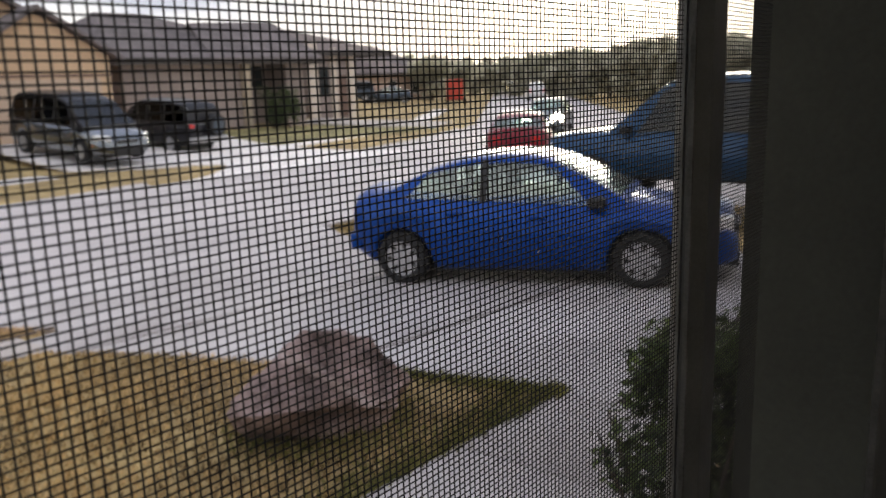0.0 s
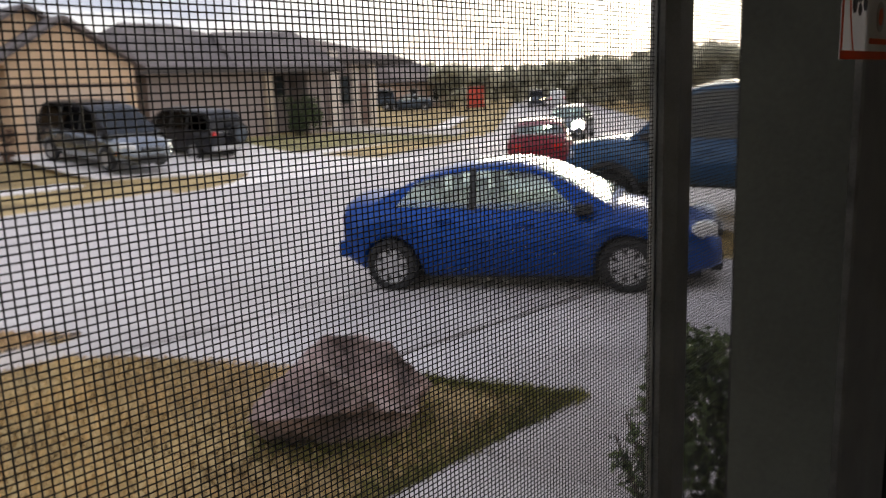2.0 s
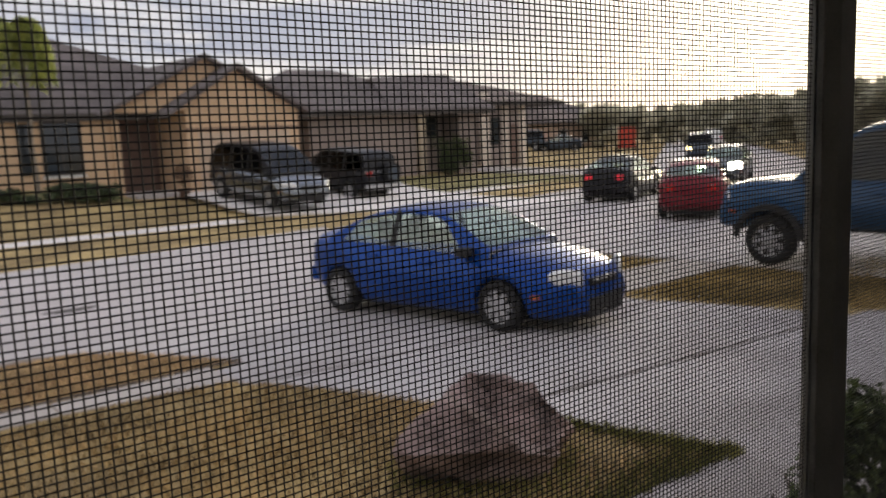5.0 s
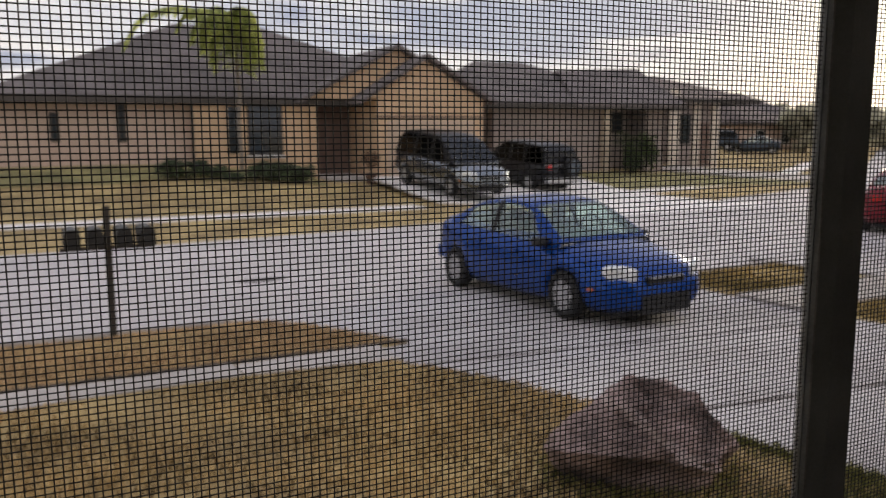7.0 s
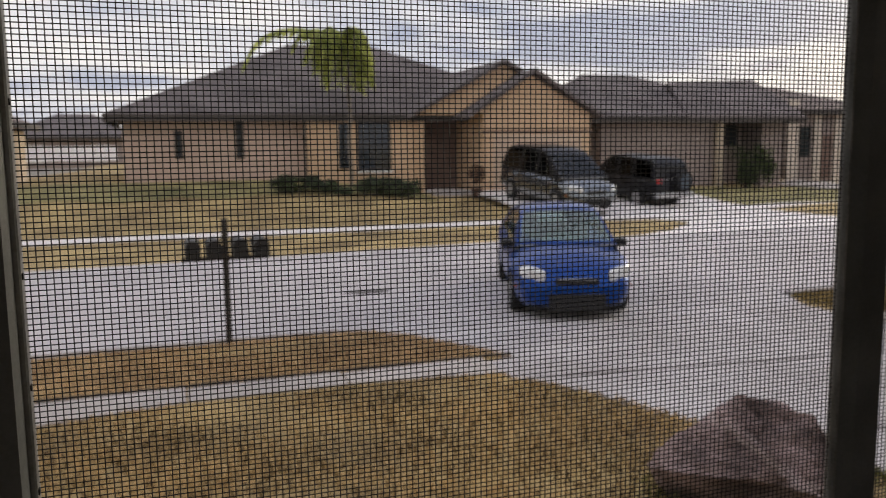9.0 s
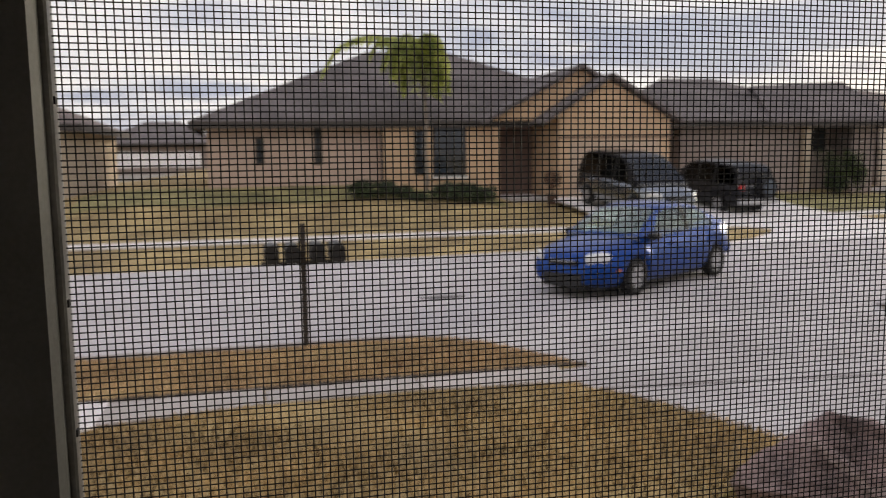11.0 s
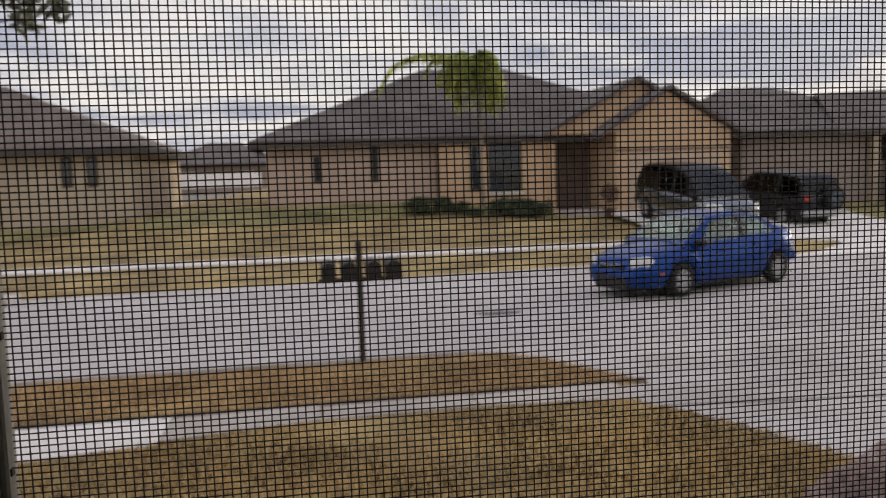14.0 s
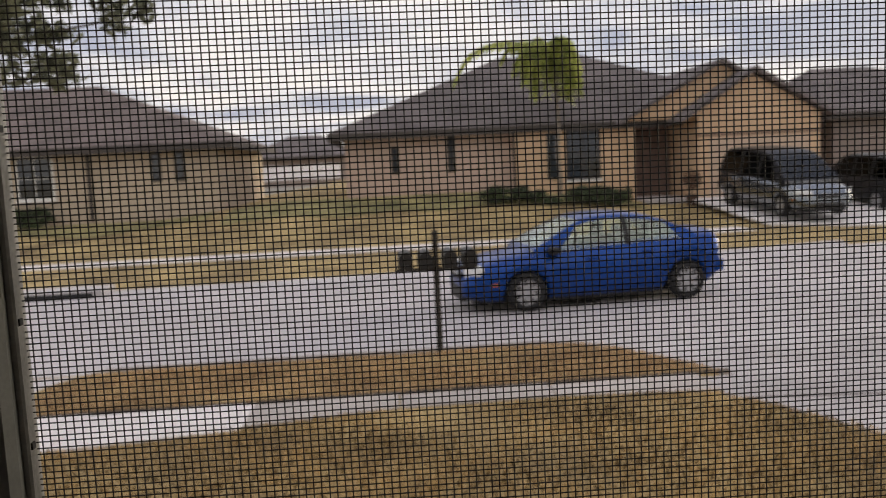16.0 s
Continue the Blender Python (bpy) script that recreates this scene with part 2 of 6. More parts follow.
M = {
    "wire": material("charcoal_fibreglass", (0.012, 0.011, 0.010), 0.75, vary=0.3, scale=300, fine=3000, bump=0),
    "bronze": material("dark_bronze_aluminium", (0.18, 0.185, 0.182), 0.5, 0.0, 0.25, 40, 900, 0.1, bump_dist=0.0005),
    "lip": material("worn_aluminium_edge", (0.24, 0.24, 0.235), 0.45, 0.3, 0.4, 60, 900, 0.2, bump_dist=0.0005),
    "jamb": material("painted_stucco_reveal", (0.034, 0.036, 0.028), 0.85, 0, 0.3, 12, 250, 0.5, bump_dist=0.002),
    "room": material("interior_wall_paint", (0.60, 0.62, 0.64), 0.9, 0, 0.08, 3, 200, 0.1),
    "floorboard": material("dark_laminate", (0.15, 0.14, 0.13), 0.5, 0, 0.3, 4, 60, 0.1, stretch=(1, 8, 1)),
    "label_white": material("paper_label", (0.78, 0.76, 0.74), 0.6, 0, 0.05, 20, 300, 0.02, through_light=0.5),
    "label_red": material("label_red_ink", (0.80, 0.15, 0.06), 0.55, 0, 0.1, 20, 300, 0.02, through_light=0.4),
    "label_pale": material("label_pale_ink", (0.50, 0.46, 0.44), 0.6, 0, 0.1, 20, 300, 0.02, through_light=0.4),
    "label_grey": material("label_grey_ink", (0.12, 0.12, 0.13), 0.6, 0, 0.1, 20, 300, 0.02),
    "grass": material("winter_grass", (0.26, 0.172, 0.080), 0.95, 0, 0.5, 0.7, 26, 0.9, second=(0.365, 0.270, 0.122), bump_dist=0.04),
    # dry brown, darkened to hold the shade on the near lawn
    "blade_dry": material("shaded_dry_grass_blades", (0.21, 0.143, 0.068), 0.9, 0, 0.45, 0.9, 40, 0, second=(0.46, 0.325, 0.16), island=0.6, through_light=0.3),
    "blade_orange": material("dormant_grass_blades", (0.43, 0.28, 0.165), 0.9, 0, 0.4, 1.2, 40, 0, second=(0.54, 0.39, 0.225), island=0.5, through_light=0.3),
    "blade_olive": material("olive_grass_blades", (0.15, 0.125, 0.045), 0.9, 0, 0.4, 0.7, 40, 0, second=(0.33, 0.235, 0.10), island=0.5, through_light=0.3),
    "blade_green": material("green_grass_blades", (0.13, 0.14, 0.04), 0.85, 0, 0.4, 1.0, 40, 0, second=(0.24, 0.22, 0.075), island=0.5, through_light=0.3),
    "road": material("pale_road_concrete", (0.475, 0.44, 0.44), 0.85, 0, 0.16, 0.35, 45, 0.35, bump_dist=0.006),
    "concrete": material("driveway_concrete", (0.47, 0.43, 0.425), 0.88, 0, 0.24, 0.8, 40, 0.35, second=(0.45, 0.425, 0.425), bump_dist=0.005, ob_random=0.25),
    "walkway": material("sidewalk_concrete", (0.40, 0.36, 0.335), 0.9, 0, 0.16, 1.2, 40, 0.35, bump_dist=0.005, ob_random=0.4),
    "new_slab": material("newer_sidewalk_concrete", (0.72, 0.68, 0.66), 0.9, 0, 0.12, 1.2, 40, 0.35, bump_dist=0.005, ob_random=0.3),
    "patch": material("tar_patch", (0.10, 0.09, 0.09), 0.9, 0, 0.2, 3, 40, 0.3),
    # joint filler, and the turf edge with its shadow in the colour
    "soil_and_shade": material("soil_and_edge_shade", (0.06, 0.045, 0.035), 0.95, 0, 0.4, 6, 60, 0.6),
    "tan": material("tan_stucco", (0.51, 0.38, 0.305), 0.9, 0, 0.10, 0.5, 22, 0.45, bump_dist=0.01),
    "tan_band": material("tan_stucco_accent", (0.62, 0.43, 0.275), 0.9, 0, 0.10, 0.5, 22, 0.45, bump_dist=0.01),
    "greige": material("taupe_stucco", (0.30, 0.245, 0.225), 0.9, 0, 0.10, 0.5, 22, 0.45, bump_dist=0.01),
    "cream": material("cream_stucco", (0.48, 0.395, 0.30), 0.9, 0, 0.10, 0.5, 22, 0.45, bump_dist=0.01),
    "pilaster": material("pale_cream_stucco", (0.64, 0.56, 0.47), 0.9, 0, 0.10, 0.5, 22, 0.45, bump_dist=0.01),
    "white": material("white_trim_paint", (0.74, 0.72, 0.68), 0.6, 0, 0.08, 2, 40, 0.1),
    "door_brown": material("entry_brown", (0.17, 0.11, 0.088), 0.7, 0, 0.25, 3, 30, 0.2),
    "garage_door": material("garage_door_paint", (0.56, 0.42, 0.31), 0.6, 0, 0.06, 2, 40, 0.1),
    "shingle": material("asphalt_shingle", (0.150, 0.128, 0.126), 0.95, 0, 0.35, 0.8, 18, 0.7, bump_dist=0.02, island=0.35),
    "shingle_brown": material("brown_asphalt_shingle", (0.165, 0.130, 0.120), 0.95, 0, 0.35, 0.8, 18, 0.7, bump_dist=0.02, island=0.35),
    "fascia": material("dark_fascia", (0.06, 0.05, 0.045), 0.7, 0, 0.2, 2, 20, 0.1),
    "pane": material("window_glass", (0.03, 0.036, 0.04), 0.06, 0, 0.2, 1, 5, 0, spec=0.7),
    "iron": material("mailbox_black", (0.014, 0.013, 0.013), 0.55, 0, 0.3, 10, 200, 0.1),
    "post_wood": material("dark_post_wood", (0.045, 0.035, 0.028), 0.85, 0, 0.35, 6, 60, 0.4, stretch=(6, 6, 1)),
    "rock": material("brown_fieldstone", (0.046, 0.031, 0.030), 0.95, 0, 0.5, 3.4, 24, 1.0, second=(0.31, 0.225, 0.21), bump_dist=0.03),
    "leaf": material("shrub_leaf", (0.026, 0.046, 0.020), 0.6, 0, 0.4, 3, 20, 0, second=(0.085, 0.115, 0.042), island=0.6, through_light=0.4),
    "oak_leaf": material("oak_leaf", (0.095, 0.105, 0.075), 0.6, 0, 0.4, 3, 20, 0, second=(0.19, 0.20, 0.135), island=0.6, through_light=0.45),
    "lint": material("pale_lint", (0.55, 0.54, 0.50), 0.8, 0, 0.2, 300, 2000, 0),
    "hedge": material("hedge_leaf", (0.022, 0.036, 0.018), 0.7, 0, 0.4, 3, 20, 0, second=(0.06, 0.085, 0.035), island=0.6),
    "topiary": material("reddish_shrub_leaf", (0.075, 0.035, 0.024), 0.7, 0, 0.4, 3, 20, 0, second=(0.14, 0.075, 0.045), island=0.6),
    "palm": material("palm_leaf", (0.33, 0.40, 0.12), 0.55, 0, 0.35, 3, 20, 0, second=(0.60, 0.62, 0.23), island=0.6, through_light=0.65),
    # leaf colour lifted far above real foliage to stand in for haze
    "hazed_leaf": material("far_leaf_with_haze", (0.47, 0.455, 0.36), 0.8, 0, 0.3, 0.5, 8, 0, second=(0.60, 0.58, 0.46), island=0.5, through_light=0.65),
    "palm_trunk": material("palm_trunk", (0.24, 0.20, 0.16), 0.9, 0, 0.3, 5, 40, 0.5),
    "bark": material("bark", (0.085, 0.065, 0.05), 0.95, 0, 0.4, 5, 50, 0.8, stretch=(4, 4, 1)),
    "blue_paint": material("blue_car_paint", (0.0002, 0.044, 0.225), 0.33, 0.5, 0.12, 2, 400, 0.0, coat=0.3, spec=0.2),
    "black_paint": material("black_car_paint", (0.012, 0.012, 0.015), 0.35, 0.0, 0.1, 2, 400, 0.0, coat=0.1, spec=0.25),
    "navy_paint": material("navy_truck_paint", (0.014, 0.066, 0.150), 0.4, 0.1, 0.12, 2, 400, 0.0, coat=0.3, spec=0.3),
    "red_paint": material("red_car_paint", (0.17, 0.010, 0.020), 0.32, 0.1, 0.1, 2, 400, 0.0, coat=0.25, spec=0.3),
    "white_paint": material("white_car_paint", (0.62, 0.62, 0.60), 0.3, 0.0, 0.06, 2, 400, 0.0, coat=0.8),
    # emission far above a headlamp's, to stand in for glare
    "lamp_glare": material("headlamp_with_glare", (1.0, 0.93, 0.75), 0.3, 0, 0.05, 10, 100, 0.0, glow=130.0),
    "silver_paint": material("pewter_van_paint", (0.15, 0.165, 0.175), 0.22, 0.85, 0.12, 2, 400, 0.0, coat=1.0, spec=0.5),
    "grey_paint": material("slate_car_paint", (0.05, 0.065, 0.085), 0.3, 0.3, 0.1, 2, 400, 0.0, coat=0.25, spec=0.3),
    "car_glass": glass("car_glass", (0.42, 0.50, 0.48)),
    "clear_glass": glass("pale_car_glass", (0.93, 0.99, 0.95), 1.8),
    "screen_glass": glass("car_windscreen", (0.80, 0.90, 0.86), 2.0, 0.14),
    "tint_glass": glass("tinted_car_glass", (0.02, 0.026, 0.03), 1.32),
    "truck_glass": glass("blue_tinted_glass", (0.05, 0.08, 0.11), 1.7, 0.05),
    "mirror_glass": glass("dark_windscreen", (0.20, 0.26, 0.28), 1.7, 0.04),
    "lawn_green": material("greener_lawn", (0.13, 0.128, 0.047), 0.95, 0, 0.4, 0.8, 26, 0.9, second=(0.27, 0.228, 0.10), bump_dist=0.04),
    "rubber": material("tyre_rubber", (0.014, 0.014, 0.015), 0.85, 0, 0.2, 10, 100, 0.2),
    "lining": material("pale_car_lining", (0.48, 0.47, 0.45), 0.9, 0, 0.1, 8, 200, 0.1),
    "interior": material("grey_car_interior", (0.20, 0.21, 0.21), 0.8, 0, 0.2, 8, 200, 0.1),
    "seat_cloth": material("grey_seat_cloth", (0.34, 0.35, 0.34), 0.9, 0, 0.2, 12, 300, 0.2),
    "trailer_red": material("orange_red_trailer", (0.46, 0.055, 0.03), 0.5, 0, 0.15, 2, 40, 0.05),
    "trim_black": material("black_plastic_trim", (0.012, 0.012, 0.013), 0.6, 0, 0.2, 10, 100, 0.1),
    "rim": material("alloy_rim", (0.42, 0.42, 0.43), 0.35, 0.6, 0.15, 10, 100, 0.05),
    "lens": material("clear_lamp_lens", (0.80, 0.82, 0.82), 0.12, 0.3, 0.1, 10, 100, 0.0, coat=0.8),
    "tail": material("red_tail_lens", (0.42, 0.012, 0.01), 0.2, 0, 0.1, 10, 100, 0.0, coat=0.6),
    "tail_lit": material("lit_brake_lamp", (0.8, 0.03, 0.05), 0.3, 0, 0.05, 10, 100, 0.0, glow=0.18),
    "amber": material("amber_marker", (0.42, 0.10, 0.02), 0.25, 0, 0.1, 10, 100, 0.0, coat=0.5),
    "lamp_lit": material("lit_headlamp", (1.0, 0.80, 0.45), 0.3, 0, 0.05, 10, 100, 0.0, glow=6.0),
    "planter": material("terracotta_dark", (0.10, 0.055, 0.04), 0.8, 0, 0.3, 8, 60, 0.3),
    "fence_white": material("white_vinyl_fence", (0.90, 0.89, 0.92), 0.5, 0, 0.05, 1, 10, 0.05),
    "wall_grey": material("grey_block_wall", (0.50, 0.50, 0.50), 0.9, 0, 0.15, 1, 15, 0.3),
    "blue_bin": material("blue_plastic", (0.03, 0.045, 0.10), 0.5, 0, 0.15, 3, 40, 0.1),
}


def add_ledge_highlight():
    """A pale band that paints the boulder's lit ledge, broken up by noise."""
    nt = M["rock"].node_tree
    b = nt.nodes["Principled BSDF"]
    base = b.inputs["Base Color"].links[0].from_socket
    tc = nt.nodes.new("ShaderNodeTexCoord")
    n = nt.nodes.new("ShaderNodeTexNoise")
    n.inputs["Scale"].default_value, n.inputs["Detail"].default_value = 7.0, 4
    nt.links.new(tc.outputs["Object"], n.inputs["Vector"])
    dot = nt.nodes.new("ShaderNodeVectorMath")
    dot.operation = "DOT_PRODUCT"
    dot.inputs[1].default_value = (0.66, 0.15, 1.0)
    nt.links.new(tc.outputs["Object"], dot.inputs[0])

    def node(op, a, q):
        m = nt.nodes.new("ShaderNodeMath")
        m.operation = op
        m.use_clamp = op == "SUBTRACT" and a == 1.0
        for i, v in enumerate((a, q)):
            if isinstance(v, float):
                m.inputs[i].default_value = v
            else:
                nt.links.new(v, m.inputs[i])
        return m.outputs[0]
    d = node("SUBTRACT", node("ADD", dot.outputs["Value"], node("MULTIPLY", n.outputs["Fac"], 0.16)), 0.47)
    band = node("SUBTRACT", 1.0, node("MULTIPLY", node("ABSOLUTE", d, 0.0), 24.0))
    mix = nt.nodes.new("ShaderNodeMix")
    mix.data_type = "RGBA"
    nt.links.new(node("MULTIPLY", band, 0.75), mix.inputs[0])
    nt.links.new(base, mix.inputs["A"])
    mix.inputs["B"].default_value = (0.42, 0.34, 0.31, 1)
    nt.links.new(mix.outputs["Result"], b.inputs["Base Color"])


add_ledge_highlight()


# ---- helpers ----
def mesh_of(name, bm):
    me = bpy.data.meshes.new(name)
    bm.to_mesh(me)
    bm.free()
    return me


def part(name, bm, mat, parent=None, label="", smooth=False):
    """Links a bmesh as one mesh object under a thing or a part."""
    me = mesh_of(name, bm)
    me.materials.append(M[mat])
    if smooth:
        for p in me.polygons:
            p.use_smooth = True
    ob = new(name, me)
    if parent is not None:
        ob.parent = parent
    if label:
        tagged(ob, label)
    return ob


def empty(name, m, label, category, group=""):
    ob = new(name)
    ob.matrix_basis = m
    ob.empty_display_size = 0.1
    return tagged(ob, label, category, group)


def box(bm, x0, x1, y0, y1, z0, z1, bevel=0.0):
    vs = [bm.verts.new((x, y, z)) for z in (z0, z1) for x, y in ((x0, y0), (x1, y0), (x1, y1), (x0, y1))]
    fs = [bm.faces.new([vs[i] for i in q]) for q in ((3, 2, 1, 0), (4, 5, 6, 7), (0, 1, 5, 4), (1, 2, 6, 5), (2, 3, 7, 6), (3, 0, 4, 7))]
    if bevel:
        es = list({e for f in fs for e in f.edges})
        bmesh.ops.bevel(bm, geom=es, offset=bevel, segments=2, affect="EDGES", profile=0.5)
    return bm


def boxed(*a, **k):
    return box(bmesh.new(), *a, **k)


def cyl(bm, p, q, r0, r1=None, seg=12, caps=True):
    p, q = Vector(p), Vector(q)
    r1 = r0 if r1 is None else r1
    w = (q - p).normalized()
    a = w.orthogonal().normalized()
    b = w.cross(a)
    rings = []
    for c, r in ((p, r0), (q, r1)):
        rings.append([bm.verts.new(c + (a * math.cos(t) + b * math.sin(t)) * r) for t in (2 * math.pi * i / seg for i in range(seg))])
    for i in range(seg):
        j = (i + 1) % seg
        bm.faces.new((rings[0][i], rings[0][j], rings[1][j], rings[1][i]))
    if caps:
        bm.faces.new(rings[0][::-1])
        bm.faces.new(rings[1])
    return bm


def slab(bm, pts, thick):
    """A flat plate with its top at pts and its depth below."""
    top = [bm.verts.new(p) for p in pts]
    low = [bm.verts.new((p[0], p[1], p[2] - thick)) for p in pts]
    bm.faces.new(top)
    bm.faces.new(low[::-1])
    for i in range(len(pts)):
        j = (i + 1) % len(pts)
        bm.faces.new((top[j], top[i], low[i], low[j]))
    return bm


def smoothstep(a, b, x):
    t = min(1.0, max(0.0, (x - a) / (b - a)))
    return t * t * (3 - 2 * t)


EYE = 2.35


# ---- the ground ----
# the street runs along x, then bends away to the left with a wide curve
BEND, BX0, ANG = 60.0, 6.7, radians(34.5)


def centre(s):
    """Point and heading of the street's centre line, s metres on from x = 0."""
    if s <= BX0:
        return Vector((s, 14.0)), 0.0
    a = (s - BX0) / BEND
    if a <= ANG:
        return Vector((BX0 + BEND * math.sin(a), 14.0 + BEND * (1 - math.cos(a)))), a
    p = Vector((BX0 + BEND * math.sin(ANG), 14.0 + BEND * (1 - math.cos(ANG))))
    return p + Vector((math.cos(ANG), math.sin(ANG))) * (s - BX0 - BEND * ANG), ANG


def off_street(x, y):
    """Distance to the left of the centre line, as a y value of the straight part."""
    if x <= BX0:
        return y
    c = Vector((BX0, 14.0 + BEND))
    d = Vector((x, y)) - c
    a = math.atan2(d.x, -d.y)
    if 0 <= a <= ANG:
        return 14.0 + BEND - d.length
    p, h = centre(BX0 + BEND * ANG)
    q = Vector((x, y)) - p
    o = -q.x * math.sin(h) + q.y * math.cos(h)
    if a < 0 or a > ANG * 3:
        o = max(o, y - 14.0) if y > 60 else o
    return 14.0 + o


def on_street(s, y):
    p, h = centre(s)
    o = y - 14.0
    return (p.x - math.sin(h) * o, p.y + math.cos(h) * o)


ROAD0, ROAD1 = 10.0, 18.0


def lerp(a, b, x, y0, y1):
    t = min(1.0, max(0.0, (x - a) / (b - a)))
    return y0 + (y1 - y0) * t


def table(pts, x):
    if x <= pts[0][0]:
        return pts[0][1]
    for (a, p), (b, q) in zip(pts, pts[1:]):
        if x <= b:
            return p + (q - p) * (x - a) / (b - a)
    return pts[-1][1]


def far_shift(s):
    """How far the far kerb comes forward where the street widens to the bend."""
    return table([(-6.0, -1.55), (2.0, -1.15), (7.0, -0.6), (11.2, 0.0)], s)


def far_y(s, y):
    """The even cross-section's place for a point beyond the centre line."""
    k = 18.0 + far_shift(s)
    if y <= 14 or y >= 21:
        return y
    return 14 + (y - 14) * 4 / (k - 14) if y < k else 18 + (y - k) * 3 / (21 - k)


def ground_z(x, y):
    y = far_y(x, off_street(x, y))
    if y < 9.9:
        return table([(1.2, 0.24), (7.5, 0.075), (9.55, 0.045), (9.9, -0.06)], y)
    if y <= 18.1:
        return -0.06
    rise = 1.30 - 0.62 * smoothstep(4.0, 10.0, x) - 0.5 * smoothstep(3.0, 9.0, -x)
    z = table([(18.1, -0.06), (18.45, 0.055), (21.0, 0.14)], y)
    if y > 22.0:
        z = 0.14 + (rise - 0.14) * smoothstep(22.0, 31.0, y)
    return z


DRIVE_L = [(2.62, 4.52), (2.9, 4.42), (4.0, 4.17), (5.3, 3.84), (6.1, 3.58), (6.95, 3.06), (7.70, 3.04), (7.73, 3.46), (8.5, 3.08), (9.24, 2.66), (9.8, 2.15), (10.02, 1.7)]
DRIVE_R = [(1.0, 10.4), (3.66, 9.5), (4.5, 9.05), (5.6, 8.78), (6.7, 8.58), (8.0, 8.60), (9.0, 8.62), (10.02, 9.1)]


def drive_z(x, y):
    """Our driveway: nearly level, down to the road."""
    return table([(1.0, 0.255), (2.0, 0.235), (3.0, 0.19), (5.0, 0.115), (7.0, 0.060), (9.0, 0.032), (10.05, 0.012)], y)


def ground_sheet():
    bm = bmesh.new()
    xs = [-1500, -600, -250, -120, -70] + [-45 + 1.5 * i for i in range(26)] + [-5.5 + 0.3 * i for i in range(23)] + [1.3 + 0.1 * i for i in range(35)] + [4.8 + 0.3 * i for i in range(11)] + [8.0 + 0.1 * i for i in range(27)] + [10.8 + 0.3 * i for i in range(31)] + \
        [20.4 + 0.8 * i for i in range(60)] + [70 + 2.5 * i for i in range(25)] + [140, 200, 400, 900, 1500]
    ys = [-900, -300, -100, -40, -15, -6, -2, 0.4, 1.2] + [1.7 + 0.3 * i for i in range(26)] + [9.55, 9.9, 10.0, 12, 14, 16, 16.3, 16.5, 16.7, 16.9, 17.1, 17.3, 17.5, 17.7, 18.0, 18.1, 18.45] + \
        [18.9 + 0.6 * i for i in range(42)] + [45 + 1.5 * i for i in range(26)] + [90, 120, 250, 600, 1500]
    grid = []
    for y in ys:
        row = []
        for x in xs:
            z = ground_z(x, y)
            o = off_street(x, y)
            if y < 10.0:
                l, r = table(DRIVE_L, y), table(DRIVE_R, y)
                if y > 1.3 and l + 0.02 < x < r - 0.02:
                    z = min(z, drive_z(x, y)) - 0.05
                elif 2.9 < y < 9.4:
                    z += 0.03 * noise.noise(Vector((x * 0.8, y * 0.8, 0)))
            elif 23 < o < 29:
                z += 0.03 * noise.noise(Vector((x * 0.7, y * 0.7, 0)))
            if far_left(y) + 0.05 < x < 19.6 and 17.5 < y < 27.8:
                z = min(z, far_drive_z(x, y) - 0.05)
            row.append(bm.verts.new((x, y, z)))
        grid.append(row)
    for j in range(len(ys) - 1):
        for i in range(len(xs) - 1):
            bm.faces.new((grid[j][i], grid[j][i + 1], grid[j + 1][i + 1], grid[j + 1][i]))
    ob = part("ground", bm, "grass", smooth=True)
    tagged(ob, "brownish winter lawn grass sloping to the street", "lawn", kind="structure")


def far_left(y):
    """Edge of the driveway opposite, with the tip of verge that reaches into it."""
    return table([(17.9, 11.2), (18.5, 12.9), (19.3, 14.0), (20.0, 14.5), (20.7, 13.9), (21.2, 12.4), (22.2, 10.9), (23.0, 10.7)], y)


def far_drive_z(x, y):
    z = table([(17.9, 0.0), (19.0, 0.09), (21.0, 0.155), (22.3, 0.165), (24.5, 0.28), (28.1, 0.72)], y)
    return z + 0.16 * smoothstep(17.5, 12.5, x) * smoothstep(21.0, 24.0, y) * smoothstep(28.6, 26.0, y)


ground_sheet()


# ---- road, kerbs, paving ----
def ribbon(name, mat, s0, s1, n, prof, label, category, bent=None):
    """A long surface that follows the street; prof: cross-section of y and z."""
    bm = bmesh.new()
    rings = []
    for k in range(n + 1):
        s = s0 + (s1 - s0) * k / n
        rings.append([bm.verts.new((*on_street(s, bent(s, y) if bent else y), z)) for y, z in prof])
    for a, b in zip(rings, rings[1:]):
        for i in range(len(prof) - 1):
            bm.faces.new((a[i], a[i + 1], b[i + 1], b[i]))
    bm.faces.new(rings[0])
    bm.faces.new(rings[-1][::-1])
    bmesh.ops.recalc_face_normals(bm, faces=bm.faces[:])
    return tagged(part(name, bm, mat), label, category, kind="structure")


def road_top(y):
    return 0.025 * (1 - ((y - 14) / 4) ** 2)


